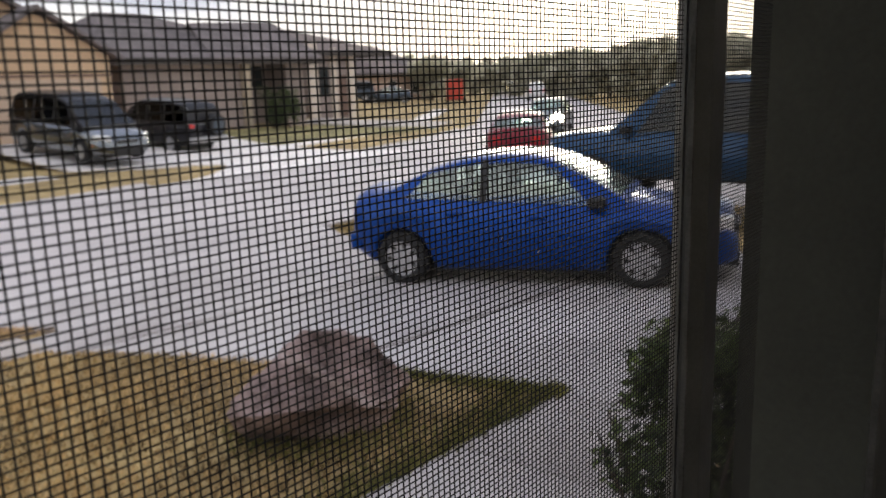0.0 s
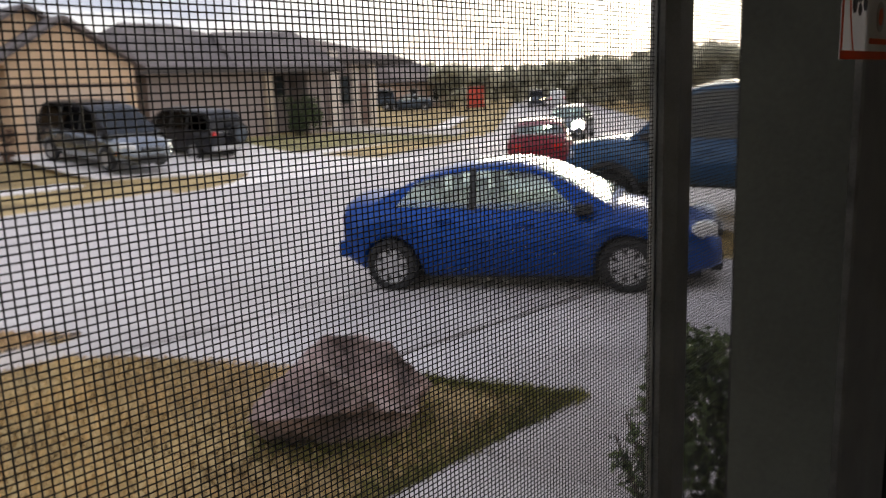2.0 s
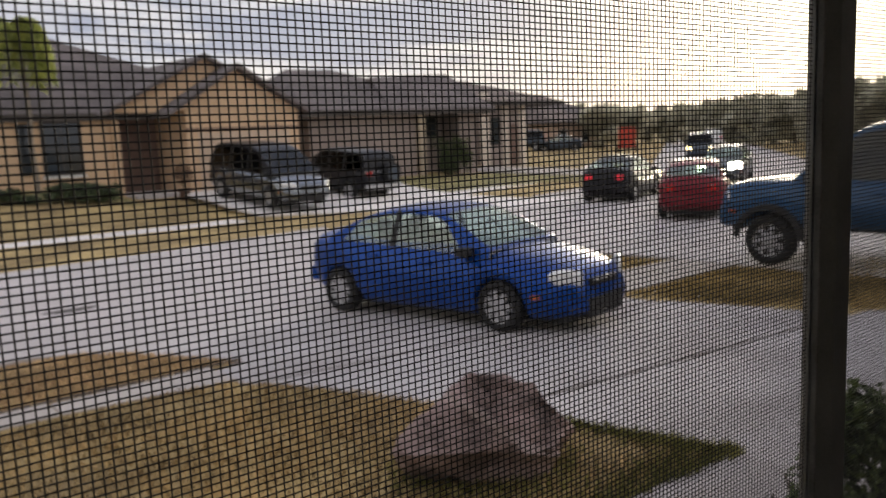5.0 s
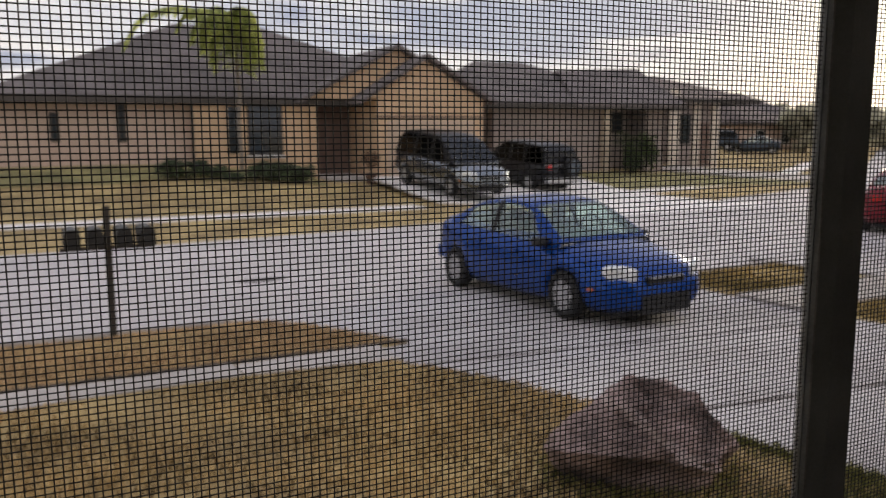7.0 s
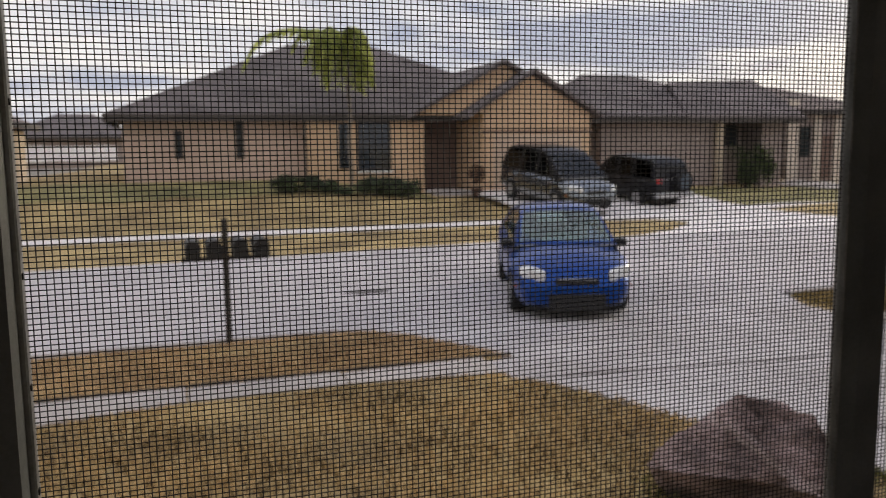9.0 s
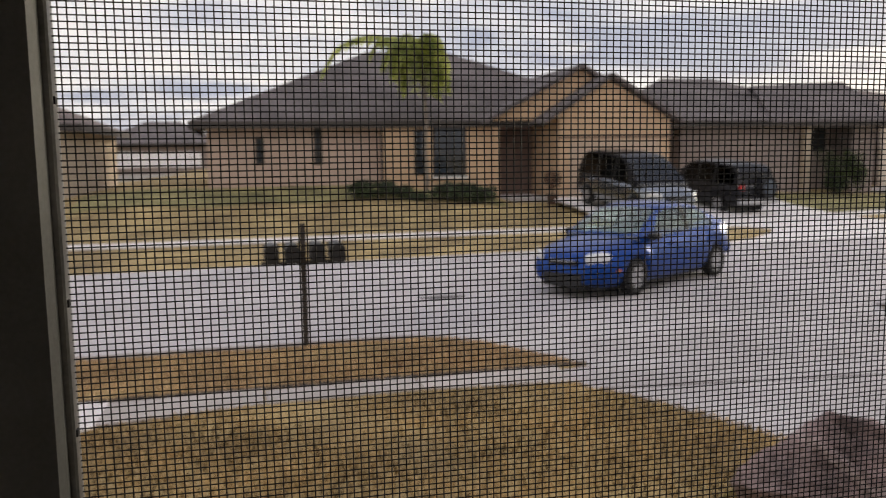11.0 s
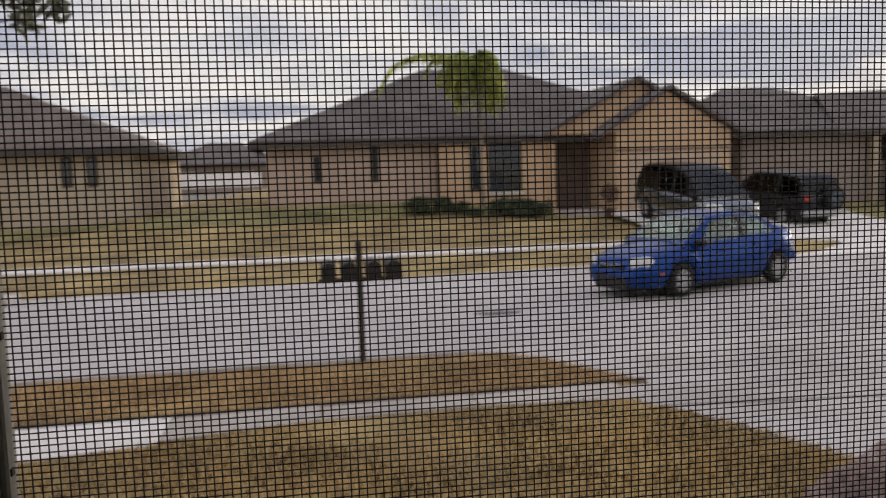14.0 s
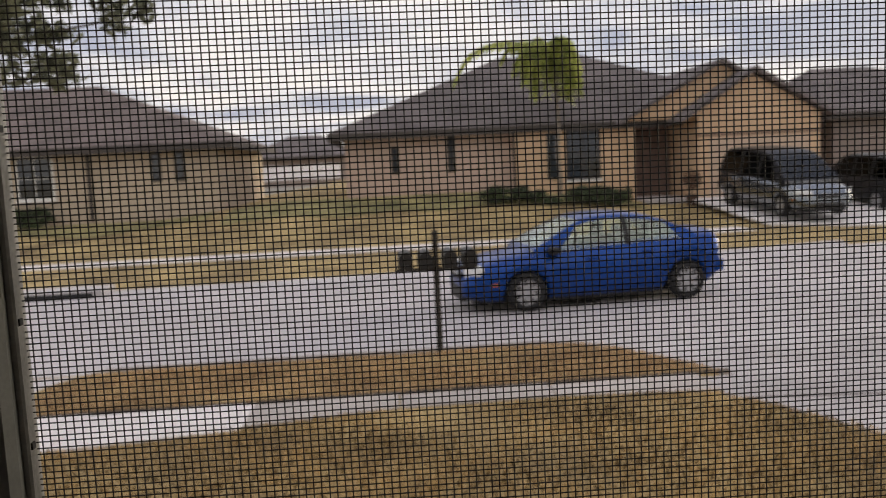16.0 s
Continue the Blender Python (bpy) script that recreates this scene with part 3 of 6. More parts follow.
ribbon("road", "road", -300, 160, 230, [(10.0, -0.05)] + [(10 + i, road_top(10 + i)) for i in range(9)] + [(18.0, -0.05)],
       "pale worn concrete residential street", "road", lambda s, y: y if y <= 14 else 14 + (y - 14) * (1 + far_shift(s) / 4))
for a, b in ((-60, -4.6), (-3.4, 1.9), (8.9, 12.3), (19.5, 110)):
    ribbon("kerb", "concrete", a, b, max(4, int((b - a) / 1.2)), [(10.02, -0.03), (10.02, 0.012), (9.92, 0.025), (9.78, 0.07), (9.70, 0.078), (9.70, -0.03)],
           "low rolled concrete kerb along the street", "kerb")
for a, b in ((-60, 11.2), (21.5, 33), (40, 110)):
    ribbon("kerb", "concrete", a, b, max(4, int((b - a) / 1.2)), [(17.98, -0.03), (17.98, 0.012), (18.08, 0.025), (18.22, 0.07), (18.30, 0.078), (18.30, -0.03)],
           "low rolled concrete kerb along the street", "kerb", lambda s, y: y + far_shift(s))


def paving(name, mat, quads, zf, label, category, thick=0.06, gap=0.008, pieces="slab"):
    """A paved surface: one object of the setting with each slab as a part of it."""
    base = new(name)
    tagged(base, label, category, kind="structure")
    for q in quads:
        c = sum((Vector((*p, 0)) for p in q), Vector()) / len(q)
        pts = []
        for p in q:
            v = Vector((*p, 0))
            v += (c - v).normalized() * gap * 1.4
            pts.append((v.x, v.y, zf(v.x, v.y)))
        part(pieces, slab(bmesh.new(), pts, thick), mat, base)
    return base


def lifted(x, y):
    return ground_z(x, y) + 0.022


# our sidewalk, on the near side of the street
SIDE0 = [(-9.0, 6.35), (-2.7, 6.60), (-1.45, 6.82), (-1.40, 7.0), (-0.8, 7.08), (0.4, 7.24), (2.0, 7.26), (3.1, 7.02)]
xs = [-9.0 + 1.5 * i for i in range(6)] + [-1.42, 0.0, 1.5, 3.05]
quads = [[(a, table(SIDE0, a)), (b, table(SIDE0, b)), (b, 7.72), (a, 7.66)] for a, b in zip(xs, xs[1:])]
paving("sidewalk_left", "new_slab", quads[:6], lifted, "bright newer concrete sidewalk slabs beside the lawn", "sidewalk")
paving("sidewalk_near", "walkway", quads[6:], lifted, "greyish concrete sidewalk slabs beside the lawn", "sidewalk")
quads = [[(8.52, 6.8), (10.0, 6.8), (10.0, 8.0), (8.55, 8.0)]] + [[(x, 6.8), (x + 1.5, 6.8), (x + 1.5, 8.0), (x, 8.0)] for x in [10.0 + 1.5 * i for i in range(3)]]
paving("sidewalk_neighbour", "walkway", quads, lifted, "pale concrete sidewalk slabs by the driveway", "sidewalk")
# far sidewalk
quads = [[on_street(s, 21.0), on_street(s + 1.5, 21.0), on_street(s + 1.5, 22.1), on_street(s, 22.1)] for s in [-30 + 1.5 * i for i in range(27)] + [20.5 + 1.5 * i for i in range(24)]]
paving("sidewalk_far", "new_slab", quads, lifted, "pale concrete sidewalk across the street", "sidewalk")
# our driveway: slabs between curved edges
quads = []
ycuts = [-1.2, 1.0, 2.2, 4.43, 6.65, 7.70, 7.73, 9.0, 10.03]
for a, b in zip(ycuts, ycuts[1:]):
    def at(y, s):
        l, r = table(DRIVE_L, y), table(DRIVE_R, y)
        x = l + (r - l) * s
        return (x, y - (0.13 * (x - 5.2) if y in (4.43, 6.65) else 0.0))
    mids = [a + (b - a) * k / 4 for k in range(1, 4)]
    g0, g1 = (0.03 if a in (2.2, 4.43, 6.65) else 0.0), (0.03 if b in (2.2, 4.43, 6.65) else 0.0)
    def edge(y, s, g):
        x, q = at(y, s)
        return (x, q + g)
    quads.append([edge(a, 0, g0), edge(a, 1, g0)] + [at(y, 1) for y in mids] + [edge(b, 1, -g1), edge(b, 0, -g1)] + [at(y, 0) for y in mids[::-1]])
driveway = paving("driveway", "concrete", quads, drive_z, "pale grey concrete driveway with joints", "driveway", gap=0.004)
for y in (2.2, 4.43, 6.65):
    ends = [at(y, 0.004), at(y, 0.996)]
    strip = [(ends[0][0], ends[0][1] - 0.05), (ends[1][0], ends[1][1] - 0.05), (ends[1][0], ends[1][1] + 0.05), (ends[0][0], ends[0][1] + 0.05)]
    part("joint_filler", slab(bmesh.new(), [(px, py, drive_z(px, py) - 0.014) for px, py in strip], 0.03), "soil_and_shade", driveway)
# apron of the next driveway on the left
quads = [[(-8.5, 10.03), (-3.55, 10.03), (-3.95, 9.0), (-8.0, 9.0)], [(-8.0, 9.0), (-3.95, 9.0), (-4.1, 7.7), (-8.0, 7.7)]]
paving("left_apron", "concrete", quads, lambda x, y: ground_z(x, min(y, 9.5)) + 0.02 - 0.05 * smoothstep(9.0, 10, y), "concrete driveway apron", "driveway")
# front path past the window
PATH_FAR = [(-1.0, 2.78), (2.6, 2.765), (4.5, 2.625)]
quads = [[(x, 1.35), (x + 1.1, 1.35), (x + 1.1, table(PATH_FAR, x + 1.1)), (x, table(PATH_FAR, x))] for x in [-1.0, 0.1, 1.2, 2.3, 3.4]]
paving("front_path", "concrete", quads, lambda x, y: ground_z(x, y) + 0.02, "grey concrete path to the front door", "path")
# driveway across the street
quads = []
fy = [17.96, 18.5, 19.3, 20.0, 20.7, 21.2, 22.2, 24.0, 26.0, 28.1]
for a, b in zip(fy, fy[1:]):
    for u, v in ((0, 0.5), (0.5, 1)):
        def at(y, s):
            fl = table([(18.0, 1.9), (19.2, 0.5), (20.5, 0.0)], y)
            l, r = far_left(y), 19.2
            return (l + (r + fl - l) * s, y)
        quads.append([at(a, u), at(a, v), at(b, v), at(b, u)])
paving("far_driveway", "new_slab", quads, far_drive_z, "pale concrete driveway of the house opposite", "driveway")
quads = [[on_street(33.0, 17.97), on_street(40.0, 17.97), on_street(39.2, 21), on_street(33.6, 21)], [on_street(33.6, 21), on_street(39.2, 21), on_street(39.2, 27), on_street(33.6, 27)]]
paving("next_driveway", "walkway", quads, lambda x, y: ground_z(x, y) + 0.05, "pale concrete driveway further along the street", "driveway")
quads = [[(11.3, 10.3), (19.4, 11.0), (18.6, 8.0), (11.6, 8.0)], [(11.6, 8.0), (18.6, 8.0), (18.6, 5.4), (11.4, 5.4)], [(11.4, 5.4), (18.6, 5.4), (18.6, 0), (11.4, 0)]]
paving("neighbour_driveway", "concrete", quads, lambda x, y: ground_z(x, min(y, 9.4)) + 0.03, "grey concrete driveway of the house next door", "driveway")

# dark strip where turf meets paving: soil edge with its shadow painted in
for pts in ([(-4.05, 7.69), (3.42, 7.735), (3.42, 7.80), (-4.05, 7.76)],):
    bm = bmesh.new()
    n = 24
    rows = []
    for k in range(n + 1):
        t = k / n
        (x0, y0), (x1, y1), (x2, y2), (x3, y3) = pts
        wob = 0.02 * noise.noise(Vector((t * 30, pts[0][1], 0)))
        rows.append([bm.verts.new((x0 + (x1 - x0) * t, y0 + (y1 - y0) * t, ground_z(x0 + (x1 - x0) * t, y0) + 0.012)),
                     bm.verts.new((x3 + (x2 - x3) * t, y3 + (y2 - y3) * t + wob, ground_z(x3 + (x2 - x3) * t, y3) + 0.030))])
    for p, q in zip(rows, rows[1:]):
        bm.faces.new((p[0], q[0], q[1], p[1]))
    tagged(part("lawn_edge", bm, "soil_and_shade"), "dark soil edge between turf and paving, its shade in the colour", "lawn edge", kind="structure")

# storm drain in the far kerb
drain = part("kerb_inlet", boxed(-7.7, -5.8, 16.40, 17.20, -0.04, 0.16, bevel=0.02), "concrete")
tagged(drain, "concrete storm drain inlet in the far kerb", "storm drain", kind="structure")
part("drain_mouth", boxed(-7.5, -6.0, 16.38, 16.402, -0.02, 0.11), "trim_black", drain)

# greener turf close to the houses opposite
for gx0, gx1, gy0, gy1, sd in ((-5.5, 9.0, 27.0, 29.7, 1), (-21, -6.2, 27.4, 29.8, 2), (19.6, 30.0, 24.0, 30.0, 3)):
    bm = bmesh.new()
    nx, ny = 40, 16
    g = []
    for j in range(ny + 1):
        row = []
        for i in range(nx + 1):
            x = gx0 + (gx1 - gx0) * i / nx
            y = gy0 + (gy1 - gy0) * j / ny + (1.1 * noise.noise(Vector((x * 0.35, sd * 9, 0))) + 0.3 * noise.noise(Vector((x * 1.6, sd * 5, 0)))) * (1 - j / ny)
            row.append(bm.verts.new((x, y, ground_z(x, y) + 0.035 + 0.03 * noise.noise(Vector((x * 0.7, y * 0.7, 0))))))
        g.append(row)
    for j in range(ny):
        for i in range(nx):
            bm.faces.new((g[j][i], g[j][i + 1], g[j + 1][i + 1], g[j + 1][i]))
    tagged(part("lawn_patch", bm, "lawn_green", smooth=True), "greener patch of lawn before the house opposite", "lawn", kind="structure")

# patch in the road
bm = bmesh.new()
slab(bm, [(2.96 + 0.38 * math.cos(a) * (1 + 0.2 * math.sin(3 * a)), 12.5 + 0.16 * math.sin(a), 0.029) for a in [2 * math.pi * i / 14 for i in range(14)]], 0.01)
tagged(part("road_patch", bm, "patch"), "dark tar patch on the street", "patch", kind="structure")


# ---- houses ----
def hip_roof(x0, x1, y0, y1, z0, r0, r1, yr, zr, parent, mat):
    """Hipped roof: eaves box, ridge from r0 to r1 at yr, zr."""
    bm = bmesh.new()
    A, B, C, D = (x0, y0, z0), (x1, y0, z0), (x1, y1, z0), (x0, y1, z0)
    E, F = (r0, yr, zr), (r1, yr, zr)
    vs = [bm.verts.new(p) for p in (A, B, C, D, E, F)]
    for q in ((0, 1, 5, 4), (1, 2, 5), (2, 3, 4, 5), (3, 0, 4), (3, 2, 1, 0)):
        bm.faces.new([vs[i] for i in q])
    ob = part("roof", bm, mat, parent, "dark grey asphalt shingle roof")
    # fascia boards
    bm = bmesh.new()
    box(bm, x0, x1, y0 - 0.03, y0 + 0.0, z0 - 0.27, z0 - 0.003)
    box(bm, x0 - 0.03, x0, y0 - 0.03, y1, z0 - 0.27, z0 - 0.003)
    box(bm, x1, x1 + 0.03, y0 - 0.03, y1, z0 - 0.27, z0 - 0.003)
    part("fascia", bm, "fascia", ob)
    return ob


def gable_roof_front(x0, x1, y0, y1, z0, xp, zp, parent, mat):
    """Gable that faces the street, ridge along y."""
    bm = bmesh.new()
    slab(bm, [(x0, y0, z0), (xp, y0, zp), (xp, y1, zp), (x0, y1, z0)], 0.16)
    slab(bm, [(xp, y0, zp), (x1, y0, z0), (x1, y1, z0), (xp, y1, zp)], 0.16)
    return part("roof", bm, mat, parent, "dark grey asphalt shingle gable roof")


def window(parent, x0, x1, z0, z1, y, cols=1, rows=2, frame="white", sill="white"):
    w = part("window", boxed(x0 - 0.06, x1 + 0.06, y - 0.05, y + 0.05, z0 - 0.06, z1 + 0.06), frame, parent, "white framed window" if frame == "white" else "dark framed window")
    n = 0
    for i in range(cols):
        for j in range(rows):
            a = x0 + (x1 - x0) * i / cols + 0.02
            b = x0 + (x1 - x0) * (i + 1) / cols - 0.02
            c = z0 + (z1 - z0) * j / rows + 0.02
            d = z0 + (z1 - z0) * (j + 1) / rows - 0.02
            part("pane", boxed(a, b, y - 0.06, y - 0.045, c, d), "pane", w)
    if sill:
        part("sill", boxed(x0 - 0.12, x1 + 0.12, y - 0.14, y - 0.02, z0 - 0.14, z0 - 0.06), sill, w)
    return w


def garage_door(parent, x0, x1, z0, z1, y):
    d = part("garage_door", boxed(x0, x1, y - 0.02, y + 0.04, z0, z1), "garage_door", parent)
    for j in range(4):
        for i in range(4):
            a = x0 + (x1 - x0) * (i + 0.08) / 4
            b = x0 + (x1 - x0) * (i + 0.92) / 4
            c = z0 + (z1 - z0) * (j + 0.12) / 4
            e = z0 + (z1 - z0) * (j + 0.88) / 4
            part("panel", boxed(a, b, y - 0.035, y - 0.018, c, e), "garage_door", d)
    return d


def house_opposite():
    h = empty("house", pose(0, 0, 0), "tan stucco bungalow with dark shingle hip roof and garage gable", "house", "houses across the street")
    FY, GY = 30.0, 28.0
    wall = part("wall", boxed(-1.4, 9.3, FY, 40.5, 0.3, 3.5), "tan", h, "tan stucco front wall")
    part("wall", boxed(4.9, 9.1, FY - 0.35, FY, 0.3, 3.48), "tan_band", h, "brighter tan stucco bay around the front window")
    part("wall", boxed(11.2, 15.8, FY + 1.2, 40.5, 0.3, 3.5), "tan", h)
    part("wall", boxed(9.3, 11.19, FY + 0.9, 40.5, 0.3, 3.5), "door_brown", h, "reddish brown wall of the recessed entry")
    part("front_door", boxed(9.55, 10.45, FY + 0.84, FY + 0.9, 0.7, 2.8), "door_brown", h, "dark brown front door")
    # column and beam of the porch
    part("porch_column", boxed(9.1, 9.36, FY - 0.5, FY - 0.2, 0.5, 3.5), "tan_band", h, "tan porch column")
    part("porch_slab", boxed(9.37, 11.1, FY - 1.7, FY + 0.8, 0.2, 0.72, bevel=0.02), "concrete", h, "pale concrete porch slab")
    # dark pipe, also standing in for the shaded corner of the bay
    part("downpipe", cyl(bmesh.new(), (4.84, FY - 0.42, 0.9), (4.84, FY - 0.42, 3.4), 0.045, seg=8), "fascia", h, "dark downpipe that also stands for the shade of the bay's edge")
    # windows
    window(h, 6.85, 8.02, 1.58, 3.32, FY - 0.36, 2, 2, "fascia")
    part("shutter", boxed(6.08, 6.5, FY - 0.42, FY - 0.35, 1.62, 3.28), "pane", h, "dark window shutter")
    for a, b, c in ((0.35, 2.13, 3.0), (2.45, 2.1, 3.35)):
        window(h, a, a + 0.18, b, c, FY, 1, 1, "fascia", "")
    # garage wing with its gable
    part("wall", boxed(11.2, 15.7, GY, FY + 1.2, 0.3, 3.62), "tan_band", h)
    bm = bmesh.new()
    vs = [(10.95, GY, 3.6), (15.7, GY, 3.6), (13.2, GY, 5.02)]
    f = [bm.verts.new(p) for p in vs] + [bm.verts.new((p[0], FY, p[2])) for p in vs]
    bm.faces.new(f[:3])
    bm.faces.new(f[:2:-1])
    for i in range(3):
        j = (i + 1) % 3
        bm.faces.new((f[j], f[i], f[3 + i], f[3 + j]))
    part("gable", bm, "tan_band", h, "warm tan stucco gable over the garage")
    part("trim", boxed(11.15, 15.75, GY - 0.04, GY + 0.0, 2.88, 2.97), "door_brown", h)
    garage_door(h, 11.6, 15.3, 0.7, 2.82, GY - 0.0)
    hip_roof(-1.95, 16.2, FY - 0.55, 41, 3.62, 5.2, 8.9, 35.3, 6.8, h, "shingle")
    # second ridge behind the garage gable
    bm = bmesh.new()
    vs = [(8.95, 29.25, 3.60), (16.1, 29.25, 3.60), (12.55, 29.25, 5.55)]
    f = [bm.verts.new(p) for p in vs] + [bm.verts.new((p[0], 34.5, p[2])) for p in vs]
    bm.faces.new(f[:3])
    bm.faces.new(f[:2:-1])
    for i in range(3):
        j = (i + 1) % 3
        bm.faces.new((f[j], f[i], f[3 + i], f[3 + j]))
    part("gable", bm, "tan_band", h, "warm tan stucco upper gable behind the garage")
    gable_roof_front(8.6, 16.5, 28.95, 36.0, 3.58, 12.55, 5.72, h, "shingle")
    gable_roof_front(10.5, 16.15, GY - 0.35, 31.5, 3.55, 13.2, 5.26, h, "shingle")
    return h


house_opposite()


def house_next():
    h = empty("house", pose(0, 0, 0), "taupe stucco bungalow with long dark shingle roof", "house", "houses across the street")
    FY = 30.5
    part("wall", boxed(17.6, 23.5, FY, 41, 0.2, 3.5), "greige", h, "taupe stucco front wall")
    part("wall", boxed(23.5, 26.2, FY + 1.6, 41, 0.2, 3.5), "greige", h)
    part("wall", boxed(26.2, 27.3, FY + 0.2, 41, 0.2, 3.5), "greige", h)
    part("porch_column", boxed(23.35, 23.7, FY - 0.3, FY - 0.02, 0.3, 3.5), "cream", h, "pale porch column")
    window(h, 24.75, 25.85, 2.3, 3.25, FY + 1.6, 2, 1, "fascia", "")
    part("front_door", boxed(23.85, 24.6, FY + 1.54, FY + 1.6, 0.5, 2.6), "cream", h, "pale front door in the porch")
    hip_roof(17.0, 28.0, FY - 0.6, 41.5, 3.6, 19.6, 22.2, 35.8, 5.85, h, "shingle")
    # lower ridge that runs on over the porch to a gable end
    bm = bmesh.new()
    slab(bm, [(21.5, 29.86, 3.61), (27.95, 29.86, 3.61), (27.95, 33.6, 5.55), (23.0, 33.6, 5.35)], 0.14)
    slab(bm, [(23.0, 33.6, 5.35), (27.95, 33.6, 5.55), (27.95, 38.5, 3.7), (23.0, 38.5, 3.7)], 0.14)
    part("roof", bm, "shingle", h, "dark grey shingle slope over the porch")
    bm = bmesh.new()
    vs = [(27.3, 30.4, 3.45), (27.3, 37.6, 3.45), (27.3, 33.6, 5.35)]
    f = [bm.verts.new(p) for p in vs] + [bm.verts.new((p[0] - 0.2, p[1], p[2])) for p in vs]
    bm.faces.new(f[:3])
    bm.faces.new(f[:2:-1])
    for i in range(3):
        j = (i + 1) % 3
        bm.faces.new((f[j], f[i], f[3 + i], f[3 + j]))
    part("gable", bm, "greige", h, "taupe stucco gable end")
    return h


house_next()


def house_third():
    h = empty("house", pose(0, 0, 0), "taupe house with tall cream pilasters and dark roof", "house", "houses across the street")
    FY = 34.0
    part("wall", boxed(30.6, 34.1, FY, 46, 0.2, 4.0), "greige", h, "taupe stucco front wall")
    part("wall", boxed(34.1, 36.2, FY + 5.0, 46, 0.2, 4.0), "cream", h, "cream stucco wall set back")
    for x, w, t in ((30.55, 0.65, 4.6), (32.25, 0.45, 4.3), (33.6, 0.5, 4.3)):
        part("pilaster", boxed(x, x + w, FY - 0.14, FY - 0.003, 0.3, t), "pilaster", h, "pale cream stucco pilaster")
    part("front_door", boxed(32.8, 33.5, FY - 0.05, FY - 0.004, 0.5, 2.8), "door_brown", h, "dark front door")
    window(h, 31.4, 32.05, 1.7, 3.2, FY, 1, 2, "fascia", "")
    hip_roof(30.0, 36.8, FY - 0.6, 46.6, 4.1, 31.6, 33.4, 38.5, 5.6, h, "shingle_brown")
    return h


house_third()


def house_left():
    h = empty("house", pose(0, 0, 0), "cream stucco bungalow with brown shingle hip roof", "house", "houses across the street")
    FY = 30.0
    part("wall", boxed(-22, -6.0, FY, 41, 0.2, 3.45), "cream", h, "cream stucco wall")
    for x in (-8.35, -7.5):
        window(h, x, x + 0.24, 2.25, 3.2, FY, 1, 1, "fascia", "")
    window(h, -13.1, -11.9, 1.8, 3.25, FY, 2, 2)
    part("downpipe", cyl(bmesh.new(), (-10.6, FY - 0.08, 0.9), (-10.6, FY - 0.08, 3.4), 0.07, seg=8), "fascia", h)
    hip_roof(-22.6, -5.4, FY - 0.55, 41.5, 3.55, -17, -11.8, 35.4, 6.3, h, "shingle_brown")
    return h


house_left()


def far_house(x0, x1, y0, y1, z0, ze, zr, wall, roof, label):
    h = empty("house", pose(0, 0, 0), label, "house", "distant houses")
    part("wall", boxed(x0, x1, y0, y1, z0, ze), wall, h)
    hip_roof(x0 - 0.6, x1 + 0.6, y0 - 0.6, y1 + 0.6, ze + 0.1, x0 + (x1 - x0) * 0.35, x0 + (x1 - x0) * 0.65, (y0 + y1) / 2, zr, h, roof)
    n = max(2, int((x1 - x0) / 4))
    for i in range(n):
        a = x0 + (x1 - x0) * (i + 0.35) / n
        window(h, a, a + 1.1, ze - 2.0, ze - 0.7, y0, 1, 2)
    return h


far_house(45, 55, 57, 67, 0.5, 3.4, 5.4, "cream", "shingle", "cream stucco house further along the street")
far_house(61, 68, 57, 67, 0.2, 3.1, 4.9, "tan", "shingle_brown", "tan stucco house further along the street")
far_house(74, 86, 72, 84, 0.5, 4.0, 7.2, "cream", "shingle", "pale stucco house far along the street")
far_house(-13, -2.5, 78, 90, 0.8, 3.6, 5.9, "greige", "shingle", "taupe house behind the back gardens")
far_house(-31, -17, 76, 88, 0.8, 3.7, 5.9, "cream", "shingle_brown", "cream house behind the back gardens")


# ---- cars ----
def interp(pts, x):
    if x <= pts[0][0]:
        return pts[0][1]
    for (a, p), (b, q) in zip(pts, pts[1:]):
        if x <= b:
            t = (x - a) / (b - a)
            return p + (q - p) * t
    return pts[-1][1]


def curve(pts, x):
    """Smooth height through the points of a roofline."""
    if x <= pts[0][0]:
        return pts[0][1]
    if x >= pts[-1][0]:
        return pts[-1][1]
    for i in range(len(pts) - 1):
        (x0, y0), (x1, y1) = pts[i], pts[i + 1]
        if x <= x1:
            m0 = (y1 - pts[max(0, i - 1)][1]) / (x1 - pts[max(0, i - 1)][0])
            j = min(len(pts) - 1, i + 2)
            m1 = (pts[j][1] - y0) / (pts[j][0] - x0)
            h = x1 - x0
            t = (x - x0) / h
            return (2 * t ** 3 - 3 * t ** 2 + 1) * y0 + (t ** 3 - 2 * t ** 2 + t) * h * m0 + (3 * t ** 2 - 2 * t ** 3) * y1 + (t ** 3 - t ** 2) * h * m1


